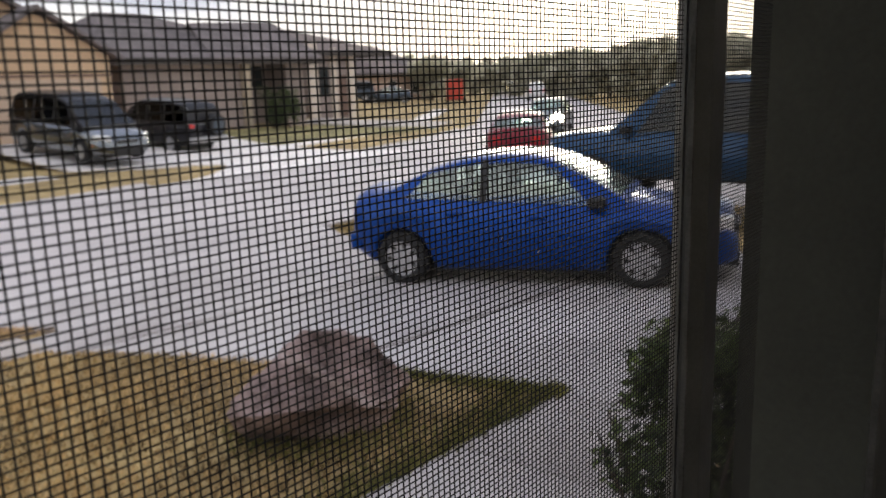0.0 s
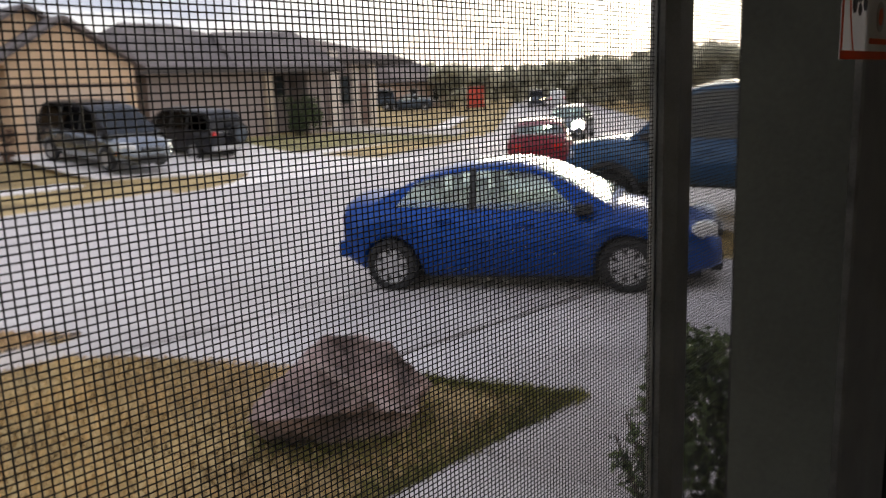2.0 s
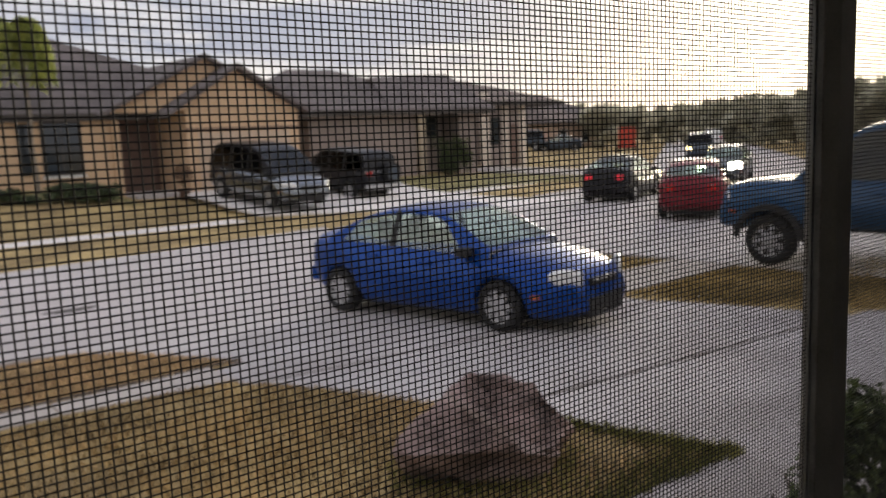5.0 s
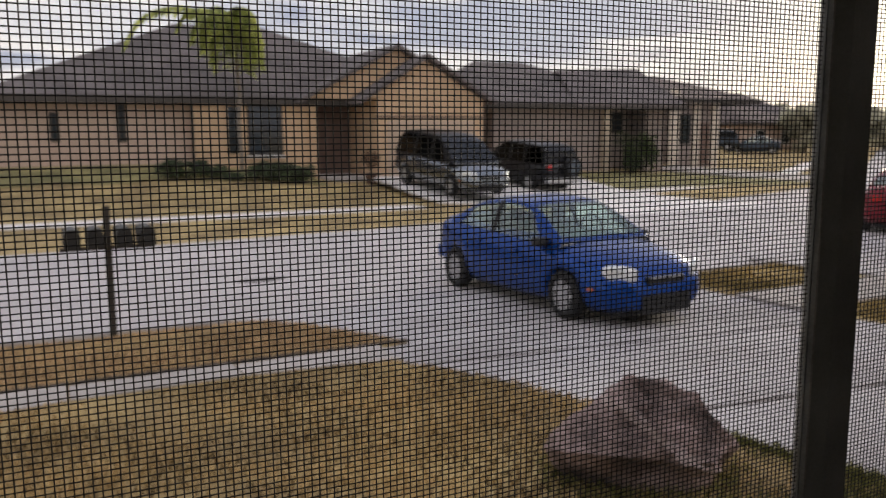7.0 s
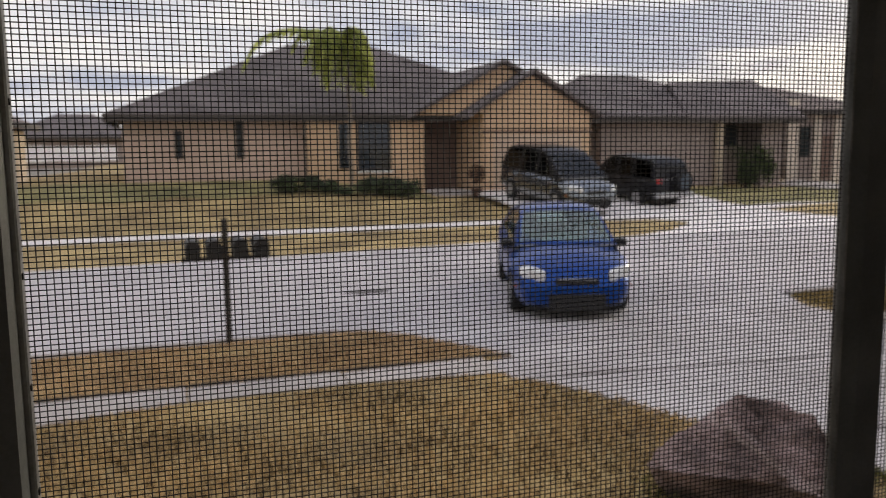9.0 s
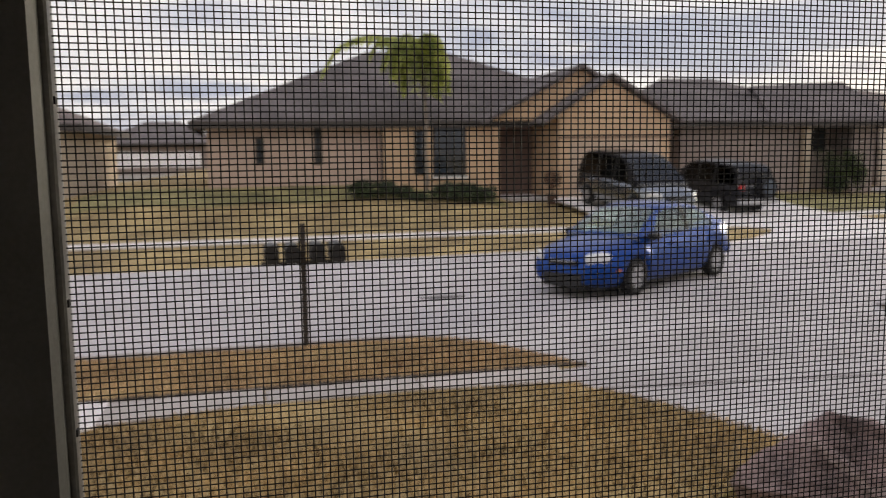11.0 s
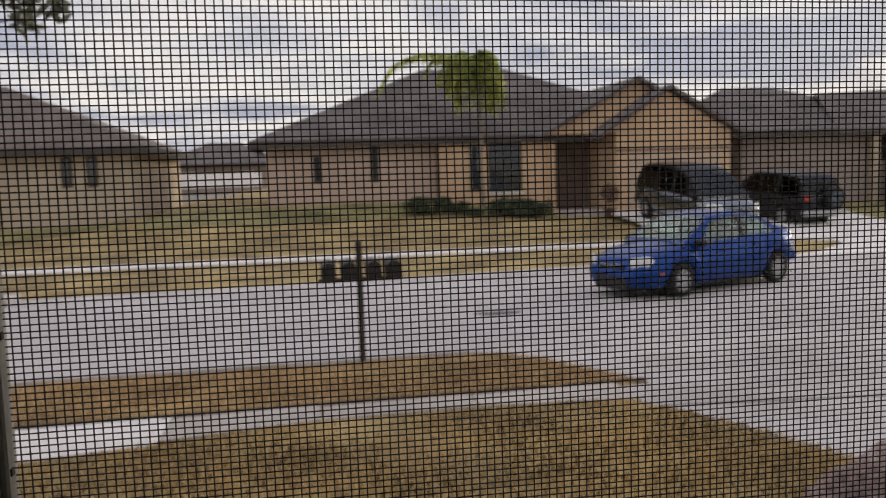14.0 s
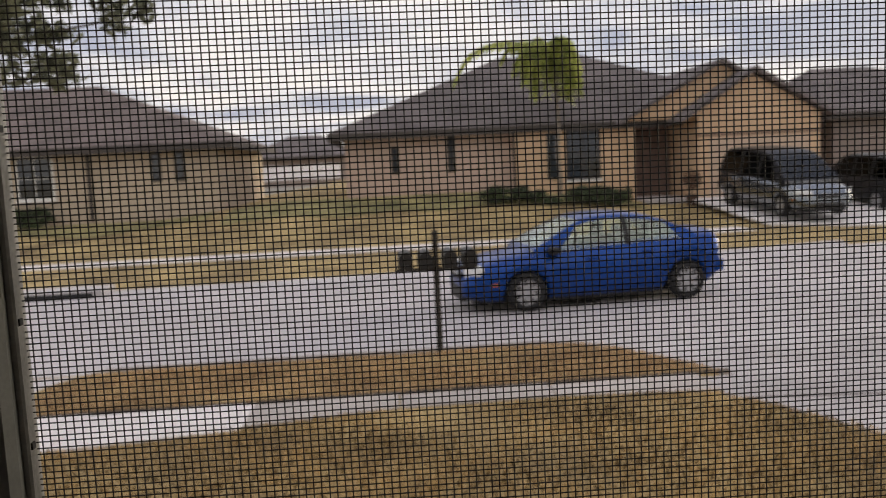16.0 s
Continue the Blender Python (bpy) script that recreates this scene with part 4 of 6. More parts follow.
def wheel(parent, x, y, r, w, side, rim="rim"):
    """A wheel whose own origin is its axle; side is 1 for left, -1 for right."""
    hub = new("wheel")
    hub.parent = parent
    hub.matrix_basis = pose(x, y, r)
    bm = bmesh.new()
    seg = 28
    prof = [(r * 0.64, -w / 2), (r * 0.93, -w / 2), (r, -w * 0.32), (r, w * 0.32), (r * 0.93, w / 2), (r * 0.64, w / 2)]
    rings = [[bm.verts.new((math.cos(2 * math.pi * i / seg) * a, b, math.sin(2 * math.pi * i / seg) * a)) for a, b in prof] for i in range(seg)]
    for i in range(seg):
        j = (i + 1) % seg
        for k in range(len(prof)):
            l = (k + 1) % len(prof)
            bm.faces.new((rings[i][k], rings[i][l], rings[j][l], rings[j][k]))
    bmesh.ops.recalc_face_normals(bm, faces=bm.faces[:])
    part("tyre", bm, "rubber", hub, smooth=True)
    bm = bmesh.new()
    o = side * w * 0.36
    cyl(bm, (0, o - 0.02, 0), (0, o + 0.02, 0), 0.07, seg=12)
    for i in range(7):
        a = 2 * math.pi * i / 7
        d = Vector((math.cos(a), 0, math.sin(a)))
        n = Vector((-math.sin(a), 0, math.cos(a)))
        p, q = d * 0.05, d * r * 0.64
        pts = [p + n * 0.035, q + n * 0.045, q - n * 0.045, p - n * 0.035]
        f = [bm.verts.new(v + Vector((0, o + side * 0.012, 0))) for v in pts] + [bm.verts.new(v + Vector((0, o - side * 0.03, 0))) for v in pts]
        bm.faces.new(f[:4])
        bm.faces.new(f[7:3:-1])
        for k in range(4):
            l = (k + 1) % 4
            bm.faces.new((f[l], f[k], f[4 + k], f[4 + l]))
    for a, b in ((r * 0.665, r * 0.60),):
        ring = []
        for i in range(seg):
            c, s = math.cos(2 * math.pi * i / seg), math.sin(2 * math.pi * i / seg)
            ring.append([bm.verts.new((c * a, o + side * 0.02, s * a)), bm.verts.new((c * b, o + side * 0.015, s * b)), bm.verts.new((c * b, o - side * 0.06, s * b))])
        for i in range(seg):
            j = (i + 1) % seg
            for k in range(2):
                bm.faces.new((ring[i][k], ring[i][k + 1], ring[j][k + 1], ring[j][k]))
    bmesh.ops.recalc_face_normals(bm, faces=bm.faces[:])
    part("rim", bm, rim, hub)
    part("brake_disc", cyl(bmesh.new(), (0, o - side * 0.06, 0), (0, o - side * 0.05, 0), r * 0.6, seg=20), "trim_black", hub)
    return hub


def car(spec, label, m, group="", name="car"):
    """A car that faces +x, standing on z 0, from tables of its outline."""
    c = empty(name, m, label, spec.get("category", "car"), group)
    L0, L1 = spec["rear"], spec["front"]
    hw = spec["half_width"]
    R, axles = spec["arch"], spec["axles"]
    N = 90
    bm = bmesh.new()
    rings = []
    for k in range(N + 1):
        x = L0 + (L1 - L0) * k / N
        w = hw * interp(spec["plan"], x)
        zb = interp(spec["sill"], x)
        belt = interp(spec["belt"], x)
        deck = interp(spec["deck"], x)
        arch = 0
        for ax in axles:
            if abs(x - ax) < R:
                arch = max(arch, spec["tyre"] + math.sqrt(R * R - (x - ax) ** 2) * 0.98)
        zs = max(zb, arch)
        zi = max(zb - 0.03, arch - 0.05) if arch else zb - 0.03
        zs = min(zs, belt - 0.16)
        h = belt - zs
        tuck = 0.0 if arch else 1.0
        ring = [(0, zi), (w * 0.70, zi), (w * (0.985 - 0.115 * tuck), zs), (w * (0.992 - 0.055 * tuck), zs + 0.13 * h), (w * (0.998 - 0.018 * tuck), zs + 0.32 * h), (w, zs + 0.48 * h),
                (w * 0.995, zs + 0.62 * h), (w * 0.975, zs + 0.70 * h), (w * 0.955, belt - 0.04), (w * 0.90, belt), (w * 0.78, belt + (deck - belt) * 0.55), (w * 0.40, belt + (deck - belt) * 0.95), (0, deck)]
        rings.append([bm.verts.new((x, y, z)) for y, z in ring] + [bm.verts.new((x, -y, z)) for y, z in ring[-2:0:-1]])
    n = len(rings[0])
    for a, b in zip(rings, rings[1:]):
        for i in range(n):
            j = (i + 1) % n
            bm.faces.new((a[i], a[j], b[j], b[i]))
    bm.faces.new(rings[0][::-1])
    bm.faces.new(rings[-1])
    bmesh.ops.recalc_face_normals(bm, faces=bm.faces[:])
    body = part("body", bm, spec["paint"], c, smooth=True)
    # cabin: a painted shell with glass set 6 mm proud
    wt, rt = spec["cabin"]          # windscreen top, rear window top
    rf, wf, zr = spec["roofline"][0][0], spec["roofline"][-1][0], max(z for _, z in spec["roofline"])
    wb, wr = hw * spec.get("cab_low", 0.90), hw * spec.get("cab_high", 0.68)

    def cab(x, v, out=0.0):
        """Point of the cabin side at x and height share v (0 belt, 1 roof edge)."""
        z0 = interp(spec["belt"], x) - 0.02
        top = max(z0 + 0.001, curve(spec["roofline"], x))
        share = (top - z0) / (zr - z0)
        z = z0 + (top - z0) * v
        y = wb + (wr - wb) * share * v ** 1.25
        return Vector((x, y + out, z + 0.0))
    def top(x, u, out=0.0):
        """Point of the roof and of the two slanted screens; u runs from side to side."""
        t = cab(x, 1.0)
        z0 = interp(spec["belt"], x) - 0.02
        share = max(0.0, min(1, (t.z - z0) / (zr - z0)))
        return Vector((x, (t.y + out * 0.5) * u, t.z + 0.06 * share * max(0.0, 1 - u * u) ** 0.6 + out))

    def sheet(bm, f, us, vs):
        g = [[bm.verts.new(f(u, v)) for u in us] for v in vs]
        for p, q in zip(g, g[1:]):
            for i in range(len(us) - 1):
                bm.faces.new((p[i], p[i + 1], q[i + 1], q[i]))

    def steps(p, q, n):
        return [p + (q - p) * i / n for i in range(n + 1)]
    rake = spec.get("rake", (0.42, 0.52))
    glassed = spec["side_glass"]
    cols = [lambda v: rf]
    for k, (p, q) in enumerate(glassed):
        first, last = k == 0, k == len(glassed) - 1
        cols.append((lambda v, p=p: max(p, rf + (rt - rf) * (0.40 + 0.55 * v))) if first else (lambda v, p=p: p))
        cols.append((lambda v, q=q: min(q, wf - (wf - wt) * (rake[0] + rake[1] * v))) if last else (lambda v, q=q: q))
    cols.append(lambda v: wf)
    V0, V1 = 0.08, 0.91
    rear_w, front_w = (rf + 0.07, rt - 0.06), (wt + 0.05, wf - 0.06)

    def side(k, s, out):
        p, q = cols[k], cols[k + 1]

        def f(u, v):
            w = cab(p(v) + (q(v) - p(v)) * u, v, out)
            return Vector((w.x, s * w.y, w.z))
        return f

    def post(bm, k, s, out):
        sheet(bm, side(k, s, out), steps(0, 1, 8), [0] + steps(V0, V1, 6) + [1.0])
    posts = range(2, len(cols) - 2, 2)

    def shell(bm, out):
        """The painted sides and roof round the openings of the windows."""
        for s in (1, -1):
            for k in (0, len(cols) - 2):
                post(bm, k, s, out)
            for k in range(1, len(cols) - 1, 2):
                sheet(bm, side(k, s, out), steps(0, 1, 10), [0, V0])
                sheet(bm, side(k, s, out), steps(0, 1, 10), [V1, 1.0])
        f = lambda u, x: top(x, u, out)
        across = [-1, -0.93] + steps(-0.75, 0.75, 8) + [0.93, 1]
        for p, q, n in ((rf, rear_w[0], 1), (rear_w[1], front_w[0], 14), (front_w[1], wf, 1)):
            sheet(bm, f, across, steps(p, q, n))
        for p, q in (rear_w, front_w):
            for e in ((-1, -0.93), (0.93, 1)):
                sheet(bm, f, e, steps(p, q, 8))
    bm = bmesh.new()
    shell(bm, 0.0)
    bmesh.ops.remove_doubles(bm, verts=bm.verts[:], dist=0.0005)
    bmesh.ops.recalc_face_normals(bm, faces=bm.faces[:])
    part("roof", bm, spec.get("roof_paint", spec["paint"]), c, smooth=True)
    for k in posts:
        for s in (1, -1):
            bm = bmesh.new()
            post(bm, k, s, 0.002)
            post(bm, k, s, -0.034)
            part("door_pillar", bm, "trim_black", c, "black pillar between the side windows")
    bm = bmesh.new()
    shell(bm, -0.035)
    part("headlining", bm, "lining", c)

    def pane(name, f, us, vs):
        bm = bmesh.new()
        sheet(bm, f, us, vs)
        bmesh.ops.recalc_face_normals(bm, faces=bm.faces[:])
        bmesh.ops.solidify(bm, geom=bm.faces[:], thickness=0.004)
        return part(name, bm, spec.get(name, spec.get("glass", "car_glass")), c)
    for s in (1, -1):
        for k in range(1, len(cols) - 1, 2):
            pane("side_window", side(k, s, -0.006), steps(0, 1, 10), steps(V0, V1, 6))
    for name, (p, q) in (("windscreen", front_w), ("rear_window", rear_w)):
        pane(name, lambda u, x: top(x, u, -0.004), steps(-0.93, 0.93, 8), steps(p, q, 8))
    # trimmed inside: dashboard and shelf, seats, steering wheel
    bm = bmesh.new()

    def inside(u, x):
        w = hw * interp(spec["plan"], x)
        b, d = interp(spec["belt"], x), interp(spec["deck"], x)
        return Vector((x, u * w * 0.875, b + (d - b) * (1 - abs(u) ** 2.2) + 0.014))
    sheet(bm, inside, steps(-1, 1, 10), steps(rf + 0.05, wf - 0.03, 30))
    part("dashboard", bm, "interior", c)
    zbelt = interp(spec["belt"], 0.0)
    xs_front = wt - 0.62
    for x, ys in ((xs_front, (-0.37, 0.37)), (max(rt + 0.18, xs_front - 0.95), (-0.37, 0.37))):
        for y in ys:
            bm = boxed(x - 0.09, x + 0.05, y - 0.22, y + 0.22, zbelt - 0.1, zbelt + (zr - zbelt) * 0.36, bevel=0.035)
            box(bm, x - 0.10, x + 0.0, y - 0.12, y + 0.12, zbelt + (zr - zbelt) * 0.40, zbelt + (zr - zbelt) * 0.70, bevel=0.035)
            cyl(bm, (x - 0.05, y - 0.05, zbelt + (zr - zbelt) * 0.3), (x - 0.05, y - 0.05, zbelt + (zr - zbelt) * 0.45), 0.012, seg=6)
            cyl(bm, (x - 0.05, y + 0.05, zbelt + (zr - zbelt) * 0.3), (x - 0.05, y + 0.05, zbelt + (zr - zbelt) * 0.45), 0.012, seg=6)
            part("seat", bm, "seat_cloth", c, smooth=True)
    bm = bmesh.new()
    ring = [Vector((wt + 0.10 - 0.06 * math.sin(a), 0.37 + 0.18 * math.cos(a), zbelt + 0.10 + 0.16 * math.sin(a))) for a in (2 * math.pi * i / 20 for i in range(20))]
    for i in range(20):
        cyl(bm, ring[i], ring[(i + 1) % 20], 0.014, seg=6, caps=False)
    part("steering_wheel", bm, "trim_black", c)
    # wheels
    for ax in axles:
        for s in (1, -1):
            wheel(c, ax, s * (hw - spec.get("inset", 0.115)), spec["tyre"], spec.get("tyre_width", 0.20), s, spec.get("rim", "rim"))
    # dark wheel housings and floor
    bm = bmesh.new()
    s0 = interp(spec["sill"], 0)
    box(bm, L0 + 0.25, L1 - 0.2, -hw * 0.66, hw * 0.66, s0 - 0.06, s0 + 0.3)
    box(bm, axles[0] + R + 0.02, axles[1] - R - 0.02, -hw * 0.80, hw * 0.80, s0 - 0.05, s0 + 0.07)
    part("underbody", bm, "trim_black", c)
    # lamps, bumpers, mirrors, handles
    zl = spec["lamp_z"]
    for s in (1, -1):
        f = spec.get("lamp_len", 0.32)
        bm = bmesh.new()
        rows = []
        for j in range(4):
            row = []
            for i in range(6):
                q = i / 5
                z = zl + 0.05 * (1 - q) + (2 * j / 3 - 1) * (0.012 + 0.085 * math.sqrt(max(0.0, 1 - ((q - 0.55) / 0.56) ** 2))) * spec.get("lamp_height", 1.0)
                x = L1 - f * (1 - q) - 0.10 * q * 0 - (0.05 if q > 0.8 else 0.0)
                y = hw * interp(spec["plan"], min(x, L1 - 0.03)) * (0.99 - 0.27 * q ** 1.6)
                row.append(Vector((x + 0.015, s * (y + 0.008), z)))
            rows.append(row)
        g = [[bm.verts.new(p) for p in r_] for r_ in rows]
        for a, b in zip(g, g[1:]):
            for i in range(5):
                bm.faces.new((a[i], a[i + 1], b[i + 1], b[i]))
        bmesh.ops.recalc_face_normals(bm, faces=bm.faces[:])
        bmesh.ops.solidify(bm, geom=bm.faces[:], thickness=0.03)
        part("headlight", bm, spec.get("lamp", "lens"), c, smooth=True)
        zt = spec.get("tail_z", zl + 0.12)
        y1 = hw * interp(spec["plan"], L0) - 0.015
        bm = boxed(L0 - 0.010, L0 + 0.05, min(s * (y1 - 0.24), s * (y1 - 0.01)), max(s * (y1 - 0.24), s * (y1 - 0.01)), zt - 0.07, zt + 0.07, bevel=0.018)
        part("tail_light", bm, spec.get("tail", "tail"), c)
        xm = wf - 0.28
        zm = interp(spec["belt"], xm) + 0.075
        bm = boxed(xm - 0.10, xm + 0.08, min(s * (hw * 0.90), s * (hw + 0.09)), max(s * (hw * 0.90), s * (hw + 0.09)), zm - 0.06, zm + 0.055, bevel=0.028)
        part("mirror", bm, spec.get("mirror", "trim_black"), c, smooth=True)
        xa = axles[1] + R + 0.12
        ya = hw * interp(spec["plan"], xa)
        part("side_marker", boxed(xa - 0.05, xa + 0.07, min(s * (ya - 0.02), s * (ya + 0.008)), max(s * (ya - 0.02), s * (ya + 0.008)), zl - 0.21, zl - 0.165, bevel=0.006), "amber", c, "amber side marker lamp")
        for hx in spec.get("handles", ()):
            zh = interp(spec["belt"], hx) - 0.13
            part("door_handle", boxed(hx - 0.1, hx + 0.1, min(s * hw * 0.98, s * (hw * 0.98 + 0.03)), max(s * hw * 0.98, s * (hw * 0.98 + 0.03)), zh - 0.02, zh + 0.02, bevel=0.008), spec["paint"], c)
    zb = interp(spec["sill"], L1)
    bm = bmesh.new()
    for a, b, c0, c1 in ((-0.46, 0.46, zb - 0.10, zb + 0.13), (-0.34, 0.34, zl - 0.11, zl - 0.03)):
        box(bm, L1 - 0.12, L1 + 0.012, hw * a, hw * b, c0, c1, bevel=0.01)
    grille = part("grille", bm, "trim_black", c)
    part("grille_bar", boxed(L1 + 0.004, L1 + 0.02, -hw * 0.30, hw * 0.30, zl - 0.044, zl - 0.030, bevel=0.004), "rim", grille, "bright bar across the grille")
    part("rear_bumper", boxed(L0 - 0.03, L0 + 0.12, -hw * 0.88, hw * 0.88, zb + 0.12, zb + 0.32, bevel=0.03), spec.get("bumper", spec["paint"]), c)
    return c


SEDAN = dict(rear=-2.01, front=2.25, half_width=0.845, arch=0.36, tyre=0.305, axles=(-1.36, 1.305), paint="blue_paint",
             plan=[(-2.01, 0.76), (-1.97, 0.86), (-1.8, 0.94), (-1.5, 0.985), (-0.8, 1.0), (1.2, 1.0), (1.7, 0.965), (2.0, 0.88), (2.15, 0.78), (2.25, 0.60)],
             sill=[(-2.01, 0.38), (-1.75, 0.25), (-1.0, 0.185), (1.0, 0.185), (1.9, 0.19), (2.25, 0.27)],
             belt=[(-2.01, 0.78), (-1.98, 0.93), (-1.85, 0.99), (-1.5, 0.995), (-0.5, 0.94), (0.7, 0.875), (1.2, 0.82), (1.8, 0.725), (2.08, 0.64), (2.18, 0.57), (2.25, 0.49)],
             deck=[(-2.01, 0.82), (-1.97, 1.055), (-1.90, 1.095), (-1.80, 1.07), (-1.5, 1.07), (-0.5, 1.0), (0.7, 0.975), (1.1, 0.945), (1.6, 0.86), (1.9, 0.775), (2.08, 0.70), (2.18, 0.61), (2.25, 0.49)],
             roofline=[(-1.56, 1.03), (-1.32, 1.15), (-0.98, 1.285), (-0.55, 1.37), (-0.05, 1.385), (0.32, 1.335), (0.74, 1.16), (1.16, 0.93)],
             cabin=(0.32, -1.0), side_glass=[(-1.42, -0.42), (-0.34, 0.98)], lamp_z=0.635, tail_z=0.80, handles=(-0.70, 0.22), lamp_len=0.30, cab_low=0.91, cab_high=0.68, rake=(0.30, 0.62),
             glass="clear_glass", windscreen="screen_glass")
blue_car = car(SEDAN, "bright blue four-door sedan manoeuvring out of the driveway", pose(8, 5.3, 0.2, 0, 0, -62))
DARK = dict(SEDAN, paint="black_paint", tail="tail_lit", lamp="lamp_lit")
dark_car = car(DARK, "dark sedan driving along the street with brake lamps lit", pose(-20, 15.4, 0.02))
RED = dict(SEDAN, paint="red_paint")
car(RED, "red sedan parked at the kerb", pose(18.8, 12.35, 0.02, 0, 0, 30), "parked cars")
# headlamps drawn oversized so that their shape stands in for the glare
GLARE = dict(SEDAN, paint="grey_paint", lamp="lamp_glare", lamp_len=0.50, lamp_height=2.1)
car(GLARE, "slate sedan facing down the street with bright headlamps on", pose(29.95, 18.25, 0.02, 0, 0, 203), "parked cars")
VAN = dict(rear=-2.45, front=2.45, half_width=0.97, arch=0.40, tyre=0.335, axles=(-1.52, 1.50), paint="silver_paint", roof_paint="black_paint", glass="tint_glass", windscreen="mirror_glass", category="van",
           plan=[(-2.45, 0.86), (-2.3, 0.94), (-1.6, 0.99), (1.3, 1.0), (1.9, 0.96), (2.25, 0.86), (2.45, 0.68)],
           sill=[(-2.45, 0.36), (-1.8, 0.26), (1.8, 0.26), (2.45, 0.34)],
           belt=[(-2.45, 0.98), (-2.35, 1.04), (0.8, 0.99), (1.4, 0.96), (2.1, 0.82), (2.35, 0.70), (2.45, 0.56)],
           deck=[(-2.45, 1.0), (-2.3, 1.06), (0.8, 1.05), (1.4, 1.04), (1.9, 0.93), (2.25, 0.78), (2.45, 0.58)],
           roofline=[(-2.36, 1.05), (-2.24, 1.45), (-2.05, 1.72), (-1.6, 1.81), (-0.5, 1.84), (0.3, 1.79), (0.75, 1.62), (1.2, 1.32), (1.62, 1.02)],
           cabin=(0.62, -2.10), side_glass=[(-2.10, -1.0), (-0.92, 0.10), (0.18, 1.30)], lamp_z=0.74, tail_z=1.05, handles=(-0.75, 0.3), lamp_len=0.40, cab_low=0.92, cab_high=0.74)
car(VAN, "pewter minivan parked before the garage", pose(12.25, 24.1, far_drive_z(12.4, 24.1) + 0.05, 0, 4.5, -86), "parked cars", "van")
SUV = dict(rear=-2.2, front=2.2, half_width=0.86, arch=0.42, tyre=0.36, axles=(-1.32, 1.36), paint="black_paint", category="suv",
           plan=[(-2.2, 0.90), (-2.0, 0.97), (1.4, 1.0), (1.9, 0.95), (2.2, 0.80)],
           sill=[(-2.2, 0.44), (-1.8, 0.36), (1.8, 0.36), (2.2, 0.42)],
           belt=[(-2.2, 1.02), (-2.1, 1.06), (0.8, 1.02), (1.9, 0.98), (2.1, 0.90), (2.2, 0.70)],
           deck=[(-2.2, 1.05), (0.8, 1.09), (1.6, 1.07), (2.0, 1.00), (2.2, 0.72)],
           roofline=[(-2.12, 1.07), (-2.05, 1.45), (-1.9, 1.66), (-1.2, 1.72), (0.0, 1.72), (0.35, 1.64), (0.72, 1.36), (1.02, 1.08)],
           cabin=(0.30, -1.98), side_glass=[(-1.95, -1.05), (-0.97, -0.25), (-0.17, 0.85)], lamp_z=0.82, tail_z=1.0, handles=(-0.6, 0.2), lamp_len=0.25, cab_low=0.94, cab_high=0.80, glass="tint_glass")
suv = car(SUV, "black sport utility vehicle parked nose to the house", pose(15.97, 25.6, 0.30, 0, -4.5, 99), "parked cars", "suv")
part("spare_wheel", cyl(bmesh.new(), (-2.22, -0.32, 1.0), (-2.44, -0.32, 1.0), 0.36, 0.35, seg=24), "rubber", suv)
part("wheel_cover", cyl(bmesh.new(), (-2.441, -0.32, 1.0), (-2.46, -0.32, 1.0), 0.26, 0.22, seg=20), "grey_paint", suv, "slate spare wheel cover")
part("step_bumper", boxed(-2.36, -2.18, -0.84, 0.84, 0.46, 0.62, bevel=0.03), "rim", suv, "grey rear bumper")
SLATE = dict(SUV, paint="grey_paint")
car(SLATE, "slate blue sport utility vehicle in a driveway", pose(50.3, 50.8, ground_z(50.3, 50.8), 0, 0, 138), "parked cars", "suv")
SLATE2 = dict(SEDAN, paint="grey_paint")
car(SLATE2, "slate grey sedan in a driveway", pose(53.4, 49.0, ground_z(53.4, 49.0), 0, 0, 132), "parked cars")
car(dict(SUV, paint="grey_paint", lamp="lamp_lit"), "dark car far along the street with lit headlamps", pose(83, 56, 0.0, 0, 0, 214), "", "oncoming_car")
oncoming = bpy.data.objects["oncoming_car"]
car(dict(SUV, paint="white_paint", tail="tail_lit"), "pale car with lit tail lamps far along the street", pose(69, 43.6, 0.0, 0, 0, 34), "parked cars", "suv")
PICKUP = dict(rear=-2.75, front=2.72, half_width=0.99, arch=0.48, tyre=0.39, axles=(-1.75, 1.85), paint="navy_paint", category="pickup truck",
              plan=[(-2.75, 0.93), (-2.5, 0.98), (1.8, 1.0), (2.4, 0.97), (2.72, 0.90)],
              sill=[(-2.75, 0.66), (-2.0, 0.62), (2.0, 0.62), (2.72, 0.56)],
              belt=[(-2.75, 1.24), (0.9, 1.28), (2.3, 1.25), (2.62, 1.20), (2.72, 0.90)],
              deck=[(-2.75, 1.25), (0.9, 1.35), (2.2, 1.32), (2.6, 1.25), (2.72, 0.92)],
              roofline=[(-1.25, 1.34), (-1.18, 1.66), (-1.05, 1.97), (-0.7, 2.09), (0.35, 2.09), (0.65, 2.00), (1.10, 1.66), (1.50, 1.34)],
              cabin=(0.60, -1.15), side_glass=[(-1.0, -0.25), (-0.15, 1.25)], lamp_z=1.0, tail_z=1.05, handles=(-0.6, 0.3), lamp_len=0.2, cab_low=0.93, cab_high=0.80,
              bumper="rim", inset=0.12, tyre_width=0.25, glass="truck_glass")
truck = car(PICKUP, "dark navy pickup truck parked in the next driveway", pose(12.45, 4.40, 0.17, 0, 0, 92), "parked cars", "pickup_truck")
bm = bmesh.new()
for s in (1, -1):
    box(bm, -2.72, -1.0, min(s * 0.80, s * 0.96), max(s * 0.80, s * 0.96), 1.23, 1.32, bevel=0.02)
